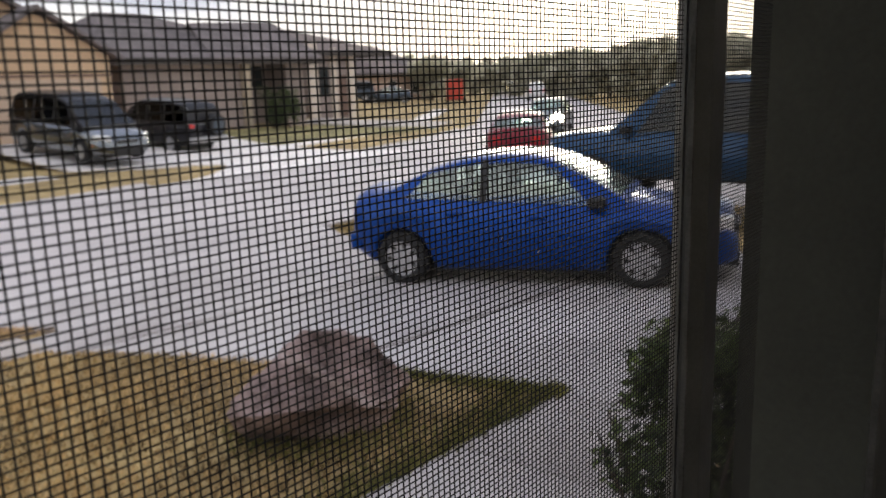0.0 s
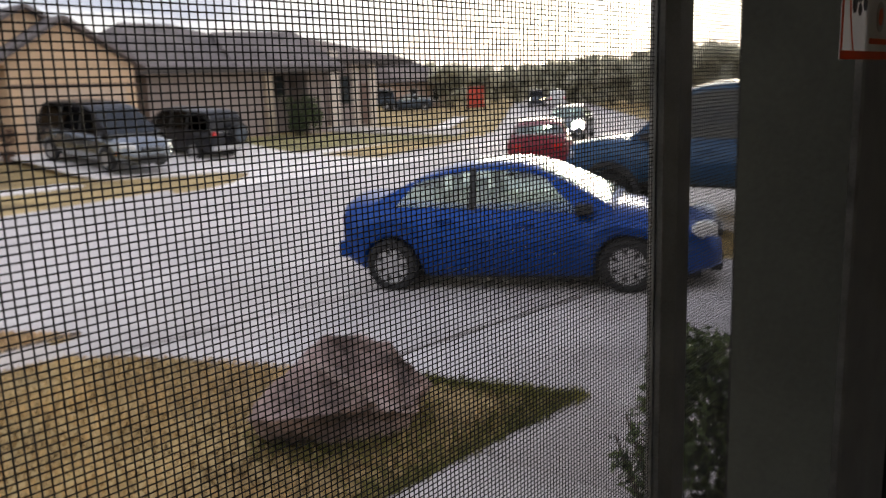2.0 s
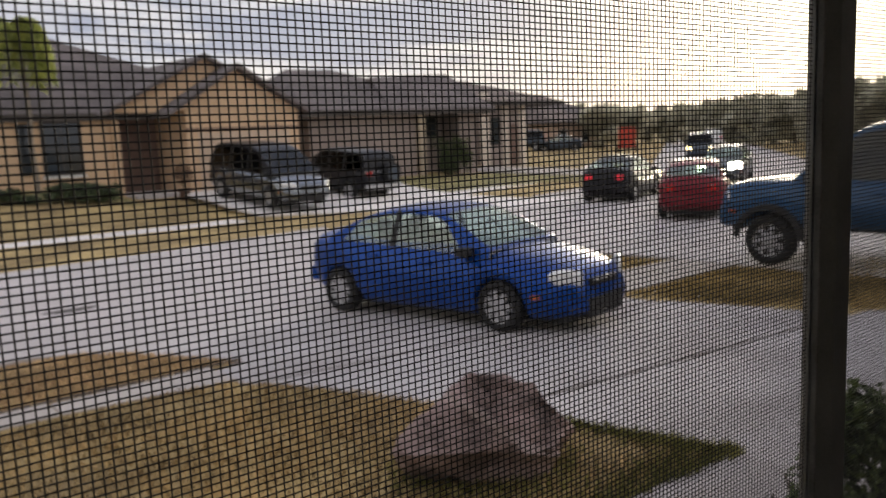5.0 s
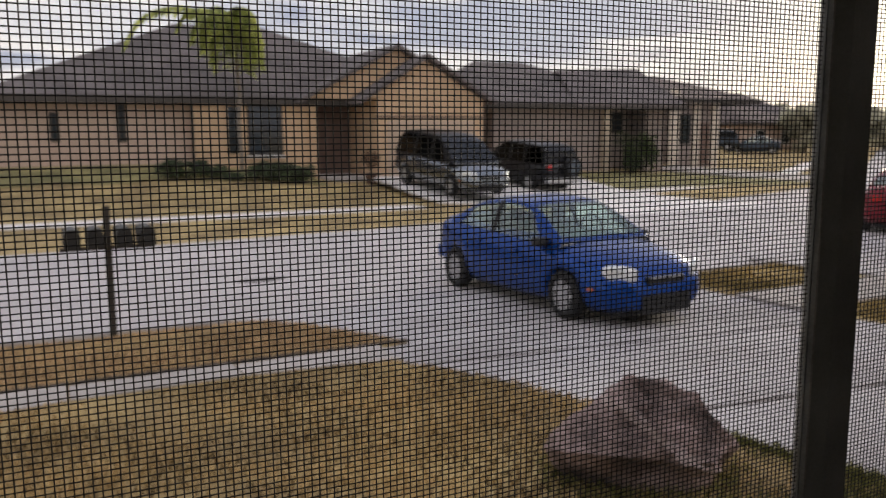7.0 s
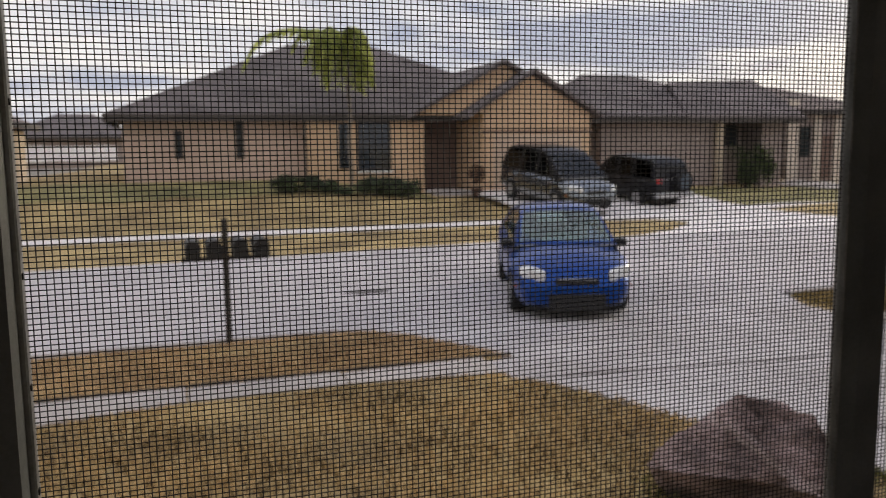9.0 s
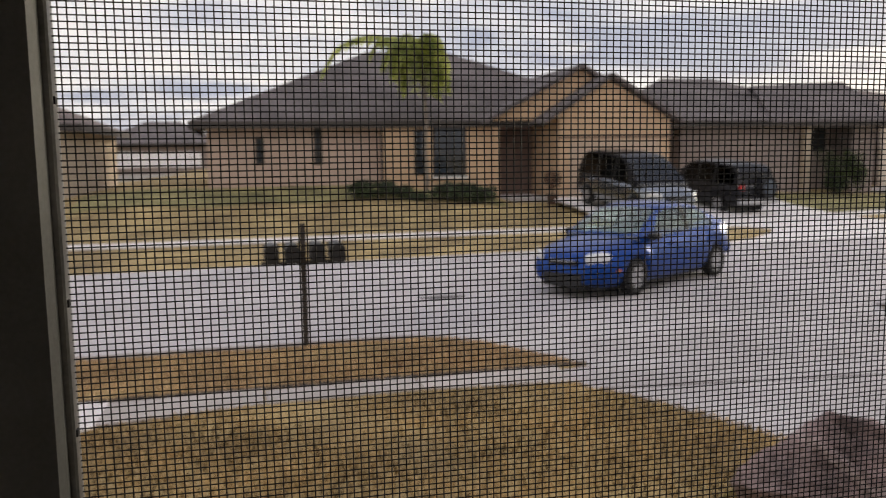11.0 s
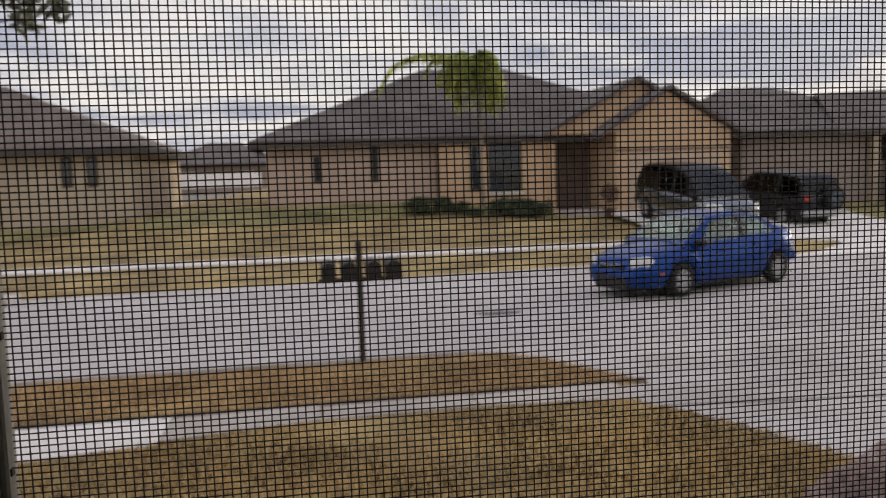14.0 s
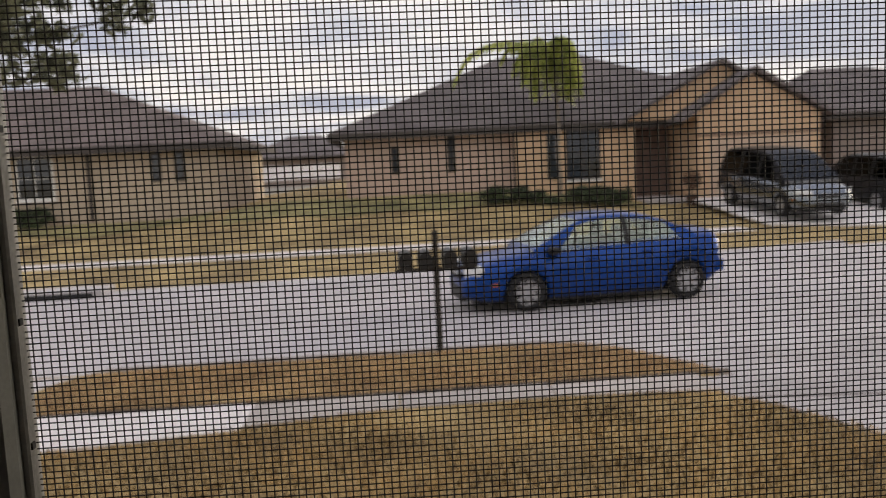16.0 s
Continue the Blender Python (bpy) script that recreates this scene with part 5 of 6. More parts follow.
part("bed_rail", bm, "navy_paint", truck)

# red box trailer far along the street
rz = ground_z(57.8, 45.0)
trailer = empty("box_trailer", pose(57.8, 45.0, rz, 0, 0, -52), "small red box trailer far along the street", "trailer")
part("box", boxed(-0.72, 0.72, -1.2, 1.2, 0.45, 2.2, bevel=0.04), "trailer_red", trailer)
part("bumper", boxed(-0.65, 0.65, -1.3, -1.2, 0.38, 0.48, bevel=0.01), "trim_black", trailer)
for s in (-1, 1):
    part("wheel", cyl(bmesh.new(), (s * 0.72, 0.1, 0.3), (s * 0.9, 0.1, 0.3), 0.3, seg=18), "rubber", trailer)

for ax in PICKUP["axles"]:
    for s in (1, -1):
        bm = bmesh.new()
        n = 14
        rows = []
        for k in range(n + 1):
            a = math.pi * (0.02 + 0.96 * k / n)
            rows.append([bm.verts.new((ax + r * math.cos(a), s * y, 0.39 + r * math.sin(a))) for r, y in ((0.47, 0.97), (0.475, 1.035), (0.56, 1.03), (0.57, 0.97))])
        for p, q in zip(rows, rows[1:]):
            for i in range(4):
                bm.faces.new((p[i], p[(i + 1) % 4], q[(i + 1) % 4], q[i]))
        bmesh.ops.recalc_face_normals(bm, faces=bm.faces[:])
        part("arch_flare", bm, "trim_black", truck, "black wheel arch flare")


# ---- the window that the camera looks through ----
def woven_screen(parent):
    """Charcoal insect screen: 14 wires to the inch across, 18 up."""
    PX, PZ = 0.001814, 0.001411
    X0, X1, Z0, Z1 = -0.1285, 0.2120, EYE - 0.36, EYE + 0.20
    verts, faces = [], []
    r = 0.000165

    def wire(pts, along_x):
        base = len(verts)
        for p in pts:
            for i in range(5):
                a = 2 * math.pi * i / 5
                c, s = math.cos(a) * r, math.sin(a) * r
                verts.append((p[0], p[1] + c, p[2] + s) if along_x else (p[0] + c, p[1] + s, p[2]))
        for k in range(len(pts) - 1):
            for i in range(5):
                j = (i + 1) % 5
                faces.append((base + k * 5 + i, base + k * 5 + j, base + k * 5 + 5 + j, base + k * 5 + 5 + i))
    rng = random.Random(4)
    nx = int((X1 - X0) / PX)
    for i in range(nx + 1):
        x = X0 + SCREEN_DX + i * PX
        o = rng.gauss(0, 0.00004)
        pts = []
        for k in range(33):
            z = Z0 + (Z1 - Z0) * k / 32
            pts.append((x + o + 0.00011 * noise.noise(Vector((x * 90, z * 40, 0))), 0.0001, z))
        wire(pts, False)
    nz = int((Z1 - Z0) / PZ)
    for i in range(nz + 1):
        z = Z0 + SCREEN_DZ + i * PZ
        o = rng.gauss(0, 0.00004)
        pts = []
        for k in range(33):
            x = X0 + (X1 - X0) * k / 32
            pts.append((x, -0.0001, z + o + 0.00011 * noise.noise(Vector((x * 40, z * 90, 7)))))
        wire(pts, True)
    me = bpy.data.meshes.new("screen_mesh")
    me.from_pydata(verts, [], faces)
    me.materials.append(M["wire"])
    ob = new("screen_mesh", me)
    ob.parent = parent
    tagged(ob, "fine charcoal insect screen mesh", kind="stuff")


SCREEN_DX, SCREEN_DZ = 0.0, 0.0
Z0, Z1 = EYE - 0.37, EYE + 0.21
screen = empty("window_screen", pose(0, 0, 0), "dark framed window with charcoal insect screen", "window screen")
woven_screen(screen)


def bar_profile(xs_ys, z0, z1):
    bm = bmesh.new()
    lo = [bm.verts.new((x, y, z0)) for x, y in xs_ys]
    hi = [bm.verts.new((x, y, z1)) for x, y in xs_ys]
    n = len(lo)
    for i in range(n):
        j = (i + 1) % n
        bm.faces.new((lo[i], lo[j], hi[j], hi[i]))
    bm.faces.new(lo[::-1])
    bm.faces.new(hi)
    bmesh.ops.recalc_face_normals(bm, faces=bm.faces[:])
    return bm


# right upright of the screen frame with its raised lips
part("frame_bar", bar_profile([(0.1286, 0.0020), (0.1413, 0.0020), (0.1413, -0.0078), (0.1405, -0.0087), (0.1300, -0.0087), (0.1262, -0.0050), (0.1262, -0.0038), (0.1286, -0.0030)], Z0, Z1), "bronze", screen, "dark bronze frame upright")
part("frame_lip", bar_profile([(0.1252, -0.0036), (0.1262, -0.0036), (0.1262, -0.0052), (0.1256, -0.0050)], Z0, Z1), "lip", screen, "worn aluminium lip of the frame")
part("frame_lip", bar_profile([(0.1278, 0.0015), (0.1286, 0.0015), (0.1286, -0.0014), (0.1278, -0.0010)], Z0, Z1), "lip", screen, "worn aluminium lip of the frame")
part("frame_bar", bar_profile([(-0.2400, 0.0020), (-0.1295, 0.0020), (-0.1295, -0.0060), (-0.1305, -0.0092), (-0.2400, -0.0092)], Z0, Z1), "bronze", screen, "dark bronze frame upright")
part("frame_lip", bar_profile([(-0.1295, 0.0012), (-0.1279, 0.0012), (-0.1279, -0.0035), (-0.1284, -0.0040), (-0.1295, -0.0040)], Z0, Z1), "lip", screen, "worn aluminium lip of the frame")
for z in (EYE - 0.058, EYE - 0.030, EYE + 0.012, EYE - 0.085):
    part("clip", boxed(-0.1282, -0.1275, -0.0030, -0.0012, z - 0.0008, z + 0.0008, bevel=0.0002), "trim_black", screen)
part("clip", boxed(0.1412, 0.1420, -0.006, -0.003, EYE + 0.0415, EYE + 0.044, bevel=0.0002), "trim_black", screen)

# walls, floor and ceiling of the room
def room():
    WY0, WY1 = -0.078, 0.11
    x0, x1 = -0.2405, 0.2125
    def wall(name, *b):
        tagged(part(name, boxed(*b), "room"), "plain painted interior wall in shade", "wall", kind="structure")
    wall("wall_window", -3.0, x0, WY0, WY1, 0.3, 3.0)
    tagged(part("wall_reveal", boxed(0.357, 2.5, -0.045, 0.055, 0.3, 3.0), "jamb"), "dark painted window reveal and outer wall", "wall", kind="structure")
    wall("wall_below", x0, 0.357, -0.045, WY1, 0.3, Z0)
    wall("wall_above", x0, 0.357, -0.045, WY1, Z1, 3.0)
    # unseen back wall; its wide gap is added to let sky light in
    wall("wall_back", -3.2, -2.4, -4.3, -4.1, 0.3, 3.0)
    wall("wall_back", 2.0, 2.7, -4.3, -4.1, 0.3, 3.0)
    wall("wall_back", -2.4, 2.0, -4.3, -4.1, 2.6, 3.0)
    wall("wall_west", -3.2, -3.0, -4.1, WY1, 0.3, 3.0)
    wall("wall_east", 2.5, 2.7, -4.1, 0.055, 0.3, 3.0)
    tagged(part("floor", boxed(-3.2, 2.7, -4.3, 0.11, 0.24, 0.3), "floorboard"), "dark laminate floor", "floor", kind="structure")
    tagged(part("ceiling", boxed(-3.2, 2.7, -4.3, 0.11, 3.0, 3.12), "room"), "plain ceiling", "ceiling", kind="structure")
    tagged(part("roof_slab", boxed(-3.6, 3.1, -4.7, 0.5, 3.12, 3.3), "fascia"), "eaves of the house with the window", "roof", kind="structure")

    # unseen rest of the window's house, added to block sky light from behind
    def outer(name, mat, label, *b):
        tagged(part(name, boxed(*b), mat), label, "wall", kind="structure")
    outer("sky_block_wall_west", "cream", "unseen cream stucco house wall added to block sky light", -9.6, -3.2, -8.0, WY1, 0.1, 3.1)
    outer("sky_block_wall_east", "cream", "unseen cream stucco house wall added to block sky light", 2.7, 4.2, -8.0, 0.055, 0.1, 3.1)
    outer("sky_block_garage", "cream", "unseen cream stucco garage wing added to block sky light", 4.2, 10.4, -8.0, -1.25, 0.1, 3.1)
    bm = bmesh.new()
    a, b, d, e = (-10.2, -9.0, 3.32), (11.0, -9.0, 3.32), (11.0, 0.55, 3.32), (-10.2, 0.55, 3.32)
    vs = [bm.verts.new(q) for q in (a, b, d, e, (-5.5, -4.2, 5.6), (6.3, -4.2, 5.6))]
    for q in ((0, 1, 5, 4), (1, 2, 5), (2, 3, 4, 5), (3, 0, 4), (3, 2, 1, 0)):
        bm.faces.new([vs[i] for i in q])
    tagged(part("roof_outer", bm, "shingle"), "unseen dark shingle hip roof added to block sky light", "roof", kind="structure")


room()
# sliding sash on the room side, with its paper label
sash = empty("sliding_window", pose(0, 0, 0), "dark bronze sliding window sash with a paper label", "sliding window")
part("stile", bar_profile([(0.2315, -0.0435), (0.3300, -0.0435), (0.3300, -0.0330), (0.2900, -0.0360), (0.2315, -0.0415)], Z0, Z1), "bronze", sash, "dark sash upright")
part("bead", bar_profile([(0.2255, -0.0415), (0.2262, -0.0442), (0.2300, -0.0447), (0.2314, -0.0440), (0.2314, -0.0415)], Z0, Z1), "lip", sash, "worn metal edge bead")
part("pane", boxed(0.3300, 0.6000, -0.0400, -0.0360, Z0, Z1), "pane", sash)
LY, LX, LB = -0.0452, 0.1875, EYE + 0.0250
label = part("label", boxed(LX, LX + 0.125, LY, LY + 0.0003, LB, LB + 0.090), "label_white", sash, "white paper label with orange-red border")
part("border", boxed(LX, LX + 0.125, LY - 0.0003, LY - 0.0001, LB, LB + 0.0033), "label_red", label)
part("border", boxed(LX, LX + 0.0022, LY - 0.0003, LY - 0.0001, LB + 0.0034, LB + 0.090), "label_red", label)
# curved stripe, round emblem, bar and dark shapes printed on it
bm = bmesh.new()
arc = []
for k in range(15):
    z = LB + 0.0034 + 0.0846 * k / 14
    x = LX + 0.0205 - 0.011 * min(1.0, (z - LB) / 0.02) ** 0.6 + 0.02 * max(0.0, (z - LB - 0.02) / 0.07) ** 2
    arc.append((bm.verts.new((x, LY - 0.0002, z)), bm.verts.new((x + 0.0022, LY - 0.0002, z))))
for p, q in zip(arc, arc[1:]):
    bm.faces.new((p[0], p[1], q[1], q[0]))
part("stripe", bm, "label_red", label)
part("emblem", cyl(bmesh.new(), (LX + 0.058, LY - 0.0003, LB + 0.0175), (LX + 0.058, LY - 0.0001, LB + 0.0175), 0.0062, seg=20), "label_pale", label)
part("emblem_core", cyl(bmesh.new(), (LX + 0.058, LY - 0.0005, LB + 0.0175), (LX + 0.058, LY - 0.0004, LB + 0.0175), 0.0036, seg=16), "label_red", label)
part("bar", boxed(LX + 0.042, LX + 0.072, LY - 0.0003, LY - 0.0001, LB + 0.0062, LB + 0.0085), "label_red", label)
part("bar", boxed(LX + 0.044, LX + 0.070, LY - 0.0003, LY - 0.0001, LB + 0.0255, LB + 0.0268), "label_grey", label)
for a, b, w in ((0.013, 0.0205, 0.008), (0.022, 0.0190, 0.006), (0.029, 0.0215, 0.007), (0.016, 0.027, 0.014)):
    bm = bmesh.new()
    cyl(bm, (LX + a + w / 2, LY - 0.0003, LB + b), (LX + a + w / 2, LY - 0.0001, LB + b), w * 0.42, seg=7)
    part("print", bm, "label_grey", label)
# lint caught in the mesh
rng = random.Random(12)
for x, z in ((0.0300, 2.3350), (0.0326, 2.3335), (0.0394, 2.3241), (0.0448, 2.3292), (0.0462, 2.3239), (0.0518, 2.3199), (0.0587, 2.3302), (0.0607, 2.3191), (0.0174, 2.3228), (0.0673, 2.3518), (0.024, 2.338), (-0.041, 2.329)):
    a = rng.uniform(0, 3.1)
    l = rng.uniform(0.0005, 0.0013)
    part("lint", cyl(bmesh.new(), (x, -0.0003, z), (x + l * math.cos(a), -0.0004, z + l * math.sin(a) * 0.5), 0.00013, 0.00008, 5), "lint", screen)


# ---- things in the gardens ----
def rock():
    bm = bmesh.new()
    low = [(-0.40, 0.02, -0.12), (-0.10, -0.10, -0.12), (0.24, -0.05, -0.12), (0.42, 0.15, -0.12), (0.10, 0.45, -0.12), (-0.35, 0.32, -0.12)]
    mid = [(-0.60, -0.02, 0.14), (-0.55, -0.22, 0.20), (-0.30, -0.37, 0.25), (0.02, -0.36, 0.25), (0.30, -0.30, 0.20), (0.54, -0.10, 0.16), (0.58, 0.22, 0.18), (0.22, 0.52, 0.16), (-0.38, 0.45, 0.20)]
    high = [(-0.42, -0.05, 0.36), (-0.20, -0.08, 0.49), (-0.10, 0.12, 0.57), (0.10, 0.22, 0.55), (0.34, 0.12, 0.44), (0.48, 0.15, 0.34), (-0.20, 0.38, 0.42), (0.30, 0.40, 0.38)]
    for x, y, z in low + mid + high:
        bm.verts.new((x, y, z * 1.13))
    bmesh.ops.convex_hull(bm, input=bm.verts[:])
    bmesh.ops.triangulate(bm, faces=bm.faces[:])
    bmesh.ops.subdivide_edges(bm, edges=bm.edges[:], cuts=15, use_grid_fill=True)
    c = Vector((0, 0.08, 0.15))
    for v in bm.verts:
        p = v.co.copy()
        n = noise.noise(p * 3.0) * 0.06 + noise.noise(p * 8.0) * 0.042 + noise.noise(p * 24) * 0.014
        # a broken ledge runs down the face, and the stone above it lies further back
        d = (p.z - 0.52) + 0.66 * (p.x + 0.10) + 0.04 * noise.noise(p * 5)
        if p.y < 0.15 and p.x > -0.16:
            n += 0.035 * math.exp(-((d + 0.03) / 0.03) ** 2) * smoothstep(0.35, 0.15, p.x)
            n -= 0.075 * smoothstep(-0.012, 0.012, d) * smoothstep(-0.16, -0.05, p.x) * smoothstep(0.5, 0.12, d)
        # hollow under the front
        n -= 0.11 * max(0.0, 1 - ((p.x - 0.08) / 0.36) ** 2 - ((p.z - 0.14) / 0.16) ** 2) if p.y < 0.0 else 0.0
        v.co = p + (p - c).normalized() * n
    ob = part("boulder", bm, "rock", smooth=False)
    ob.matrix_basis = pose(3.17, 3.60, 0.19, 0, 0, -41)
    tagged(ob, "rough brown boulder on the lawn", "boulder")


rock()


def leaf_cloud(bm, c, radii, n, size, rng, inner=0.55, flat=0.0):
    for _ in range(n):
        d = Vector((rng.gauss(0, 1), rng.gauss(0, 1), rng.gauss(0, 1))).normalized()
        k = inner + (1 - inner) * rng.random() ** 0.5
        p = Vector(c) + Vector((d.x * radii[0], d.y * radii[1], d.z * radii[2])) * k
        a = Vector((rng.uniform(-1, 1), rng.uniform(-1, 1), rng.uniform(-1 + flat, 1 - flat))).normalized()
        b = a.orthogonal().normalized()
        b.rotate(Matrix.Rotation(rng.uniform(0, 6.28), 3, a))
        s = size * rng.uniform(0.6, 1.4)
        q = a.cross(b)
        vs = [bm.verts.new(p - b * s * 0.5), bm.verts.new(p + q * s * 0.22 + a * s * 0.05), bm.verts.new(p + b * s * 0.6), bm.verts.new(p - q * s * 0.22 + a * s * 0.05)]
        bm.faces.new(vs)


def bush_by_window():
    rng = random.Random(3)
    b = empty("shrub", pose(2.62, 0.98, 0.28), "dark green leafy shrub beside the front path", "shrub")
    bm = bmesh.new()
    for i in range(9):
        a = rng.uniform(0, 6.28)
        cyl(bm, (0.05 * math.cos(a), 0.05 * math.sin(a), 0), (0.34 * math.cos(a), 0.34 * math.sin(a), rng.uniform(0.5, 1.0)), 0.014, 0.005, 6)
    part("stem", bm, "bark", b)
    bm = bmesh.new()
    for i in range(46):
        a, r, z = rng.uniform(0, 6.28), rng.uniform(0.05, 0.40), rng.uniform(0.12, 1.12)
        r *= 1.0 if z < 0.8 else 0.75
        leaf_cloud(bm, (r * math.cos(a), r * math.sin(a), z), (0.12, 0.12, 0.10), 75, 0.050, rng, 0.15)
    for i in range(30):
        leaf_cloud(bm, (rng.uniform(-0.12, 0.42), rng.uniform(-0.30, -0.08), rng.uniform(0.25, 1.15)), (0.12, 0.11, 0.11), 75, 0.052, rng, 0.15)
    part("foliage", bm, "leaf", b)


bush_by_window()


def hedge_shrub(x, y, w, h, seed, label, name="shrub", mat="hedge", group="shrubs by the house", depth=0.45):
    rng = random.Random(seed)
    z = ground_z(x, y)
    b = empty(name, pose(x, y, z), label, "shrub", group)
    bm = bmesh.new()
    for i in range(5):
        cyl(bm, (rng.uniform(-w, w) * 0.25, 0, 0), (rng.uniform(-w, w) * 0.4, rng.uniform(-0.2, 0.2), h * 0.7), 0.02, 0.008, 5)
    part("stem", bm, "bark", b)
    bm = bmesh.new()
    for i in range(int(12 * w / 0.8) + 4):
        leaf_cloud(bm, (rng.uniform(-w, w) * 0.42, rng.uniform(-depth, depth) * 0.5, rng.uniform(0.2, 0.8) * h), (0.28, 0.24, 0.2 * h), 60, 0.12, rng, 0.2)
    part("foliage", bm, mat, b)


for x, w, h, sd in ((3.9, 0.8, 0.75, 1), (4.7, 0.9, 0.7, 2), (5.35, 0.7, 0.55, 3), (6.1, 0.6, 0.30, 8), (7.0, 0.9, 0.75, 4), (7.7, 0.9, 0.8, 5), (8.5, 0.8, 0.78, 6)):
    hedge_shrub(x * 0.945, 27.3, w, h * 0.9, sd, "clipped dark green shrub below the front window")
hedge_shrub(24.9, 29.5, 2.5, 2.1, 11, "rounded green shrub beside the taupe house", depth=0.9, mat="leaf")
hedge_shrub(24.3, 29.4, 0.9, 1.3, 12, "dark shrub beside the taupe house")
for x, w, h, sd in ((-12.6, 2.2, 2.3, 21), (-11.0, 1.6, 1.9, 22)):
    hedge_shrub(x, 66.0, w, h, sd, "dark green shrub by the white back fence", depth=0.9, group="shrubs by the fence")
hedge_shrub(-12.6, 29.2, 1.6, 0.8, 13, "brownish shrub below a window of the cream house")


def topiary():
    """Clipped ball on a stem in a pot beside the garage."""
    rng = random.Random(17)
    t = empty("potted_shrub", pose(10.72, 27.45, ground_z(10.72, 27.45)), "clipped reddish brown ball shrub in a dark pot", "potted plant")
    pot = bmesh.new()
    cyl(pot, (0, 0, 0), (0, 0, 0.34), 0.15, 0.21, 16)
    cyl(pot, (0, 0, 0.34), (0, 0, 0.39), 0.235, 0.235, 16)
    part("pot", pot, "planter", t)
    part("stem", cyl(bmesh.new(), (0, 0, 0.38), (0, 0, 0.75), 0.025, 0.02, 8), "bark", t)
    bm = bmesh.new()
    leaf_cloud(bm, (0, 0, 0.92), (0.36, 0.36, 0.36), 420, 0.10, rng, 0.25)
    part("foliage", bm, "topiary", t)


topiary()


def kerb_tub():
    """Open recycling tub left on the grass."""
    x, y = 33.0, 34.9
    t = empty("recycling_tub", pose(x, y, ground_z(x, y), 0, 0, 25), "blue plastic recycling tub on the grass", "tub")
    bm = bmesh.new()
    lo = [(-0.30, -0.20), (0.30, -0.20), (0.30, 0.20), (-0.30, 0.20)]
    rings = [[bm.verts.new((a * k, b * k, z)) for a, b in lo] for k, z in ((0.85, 0), (1.0, 0.40), (1.08, 0.40), (1.08, 0.43), (0.96, 0.43), (0.82, 0.03))]
    for p, q in zip(rings, rings[1:]):
        for i in range(4):
            j = (i + 1) % 4
            bm.faces.new((p[i], p[j], q[j], q[i]))
    bm.faces.new(rings[0][::-1])
    bm.faces.new(rings[-1])
    part("tub", bm, "blue_bin", t)


kerb_tub()


def mailboxes():
    m = empty("mailbox_post", pose(0.545, 9.62, 0.05), "dark wooden post with four black mailboxes", "mailbox")
    part("post", boxed(-0.036, 0.036, -0.036, 0.036, 0, 1.50, bevel=0.008), "post_wood", m)
    part("crossarm", boxed(-0.50, 0.50, -0.03, 0.03, 1.005, 1.05, bevel=0.006), "post_wood", m)
    for x in (-0.375, -0.135, 0.165, 0.405):
        bm = bmesh.new()
        prof = [(-0.085, 0.0), (0.085, 0.0), (0.085, 0.13)] + [(0.085 * math.cos(a), 0.13 + 0.085 * math.sin(a)) for a in [math.pi * i / 8 for i in range(1, 8)]] + [(-0.085, 0.13)]
        r0 = [bm.verts.new((x + p, -0.24, 1.055 + q)) for p, q in prof]
        r1 = [bm.verts.new((x + p, 0.24, 1.055 + q)) for p, q in prof]
        for i in range(len(prof)):
            j = (i + 1) % len(prof)
            bm.faces.new((r0[i], r0[j], r1[j], r1[i]))
        bm.faces.new(r0[::-1])
        bm.faces.new(r1)
        bmesh.ops.recalc_face_normals(bm, faces=bm.faces[:])
        b = part("mailbox", bm, "iron", m)
        part("door", boxed(x - 0.088, x + 0.088, 0.241, 0.252, 1.06, 1.24, bevel=0.004), "iron", b)
        part("flag", boxed(x + 0.087, x + 0.093, 0.02, 0.05, 1.15, 1.30), "iron", b)


mailboxes()


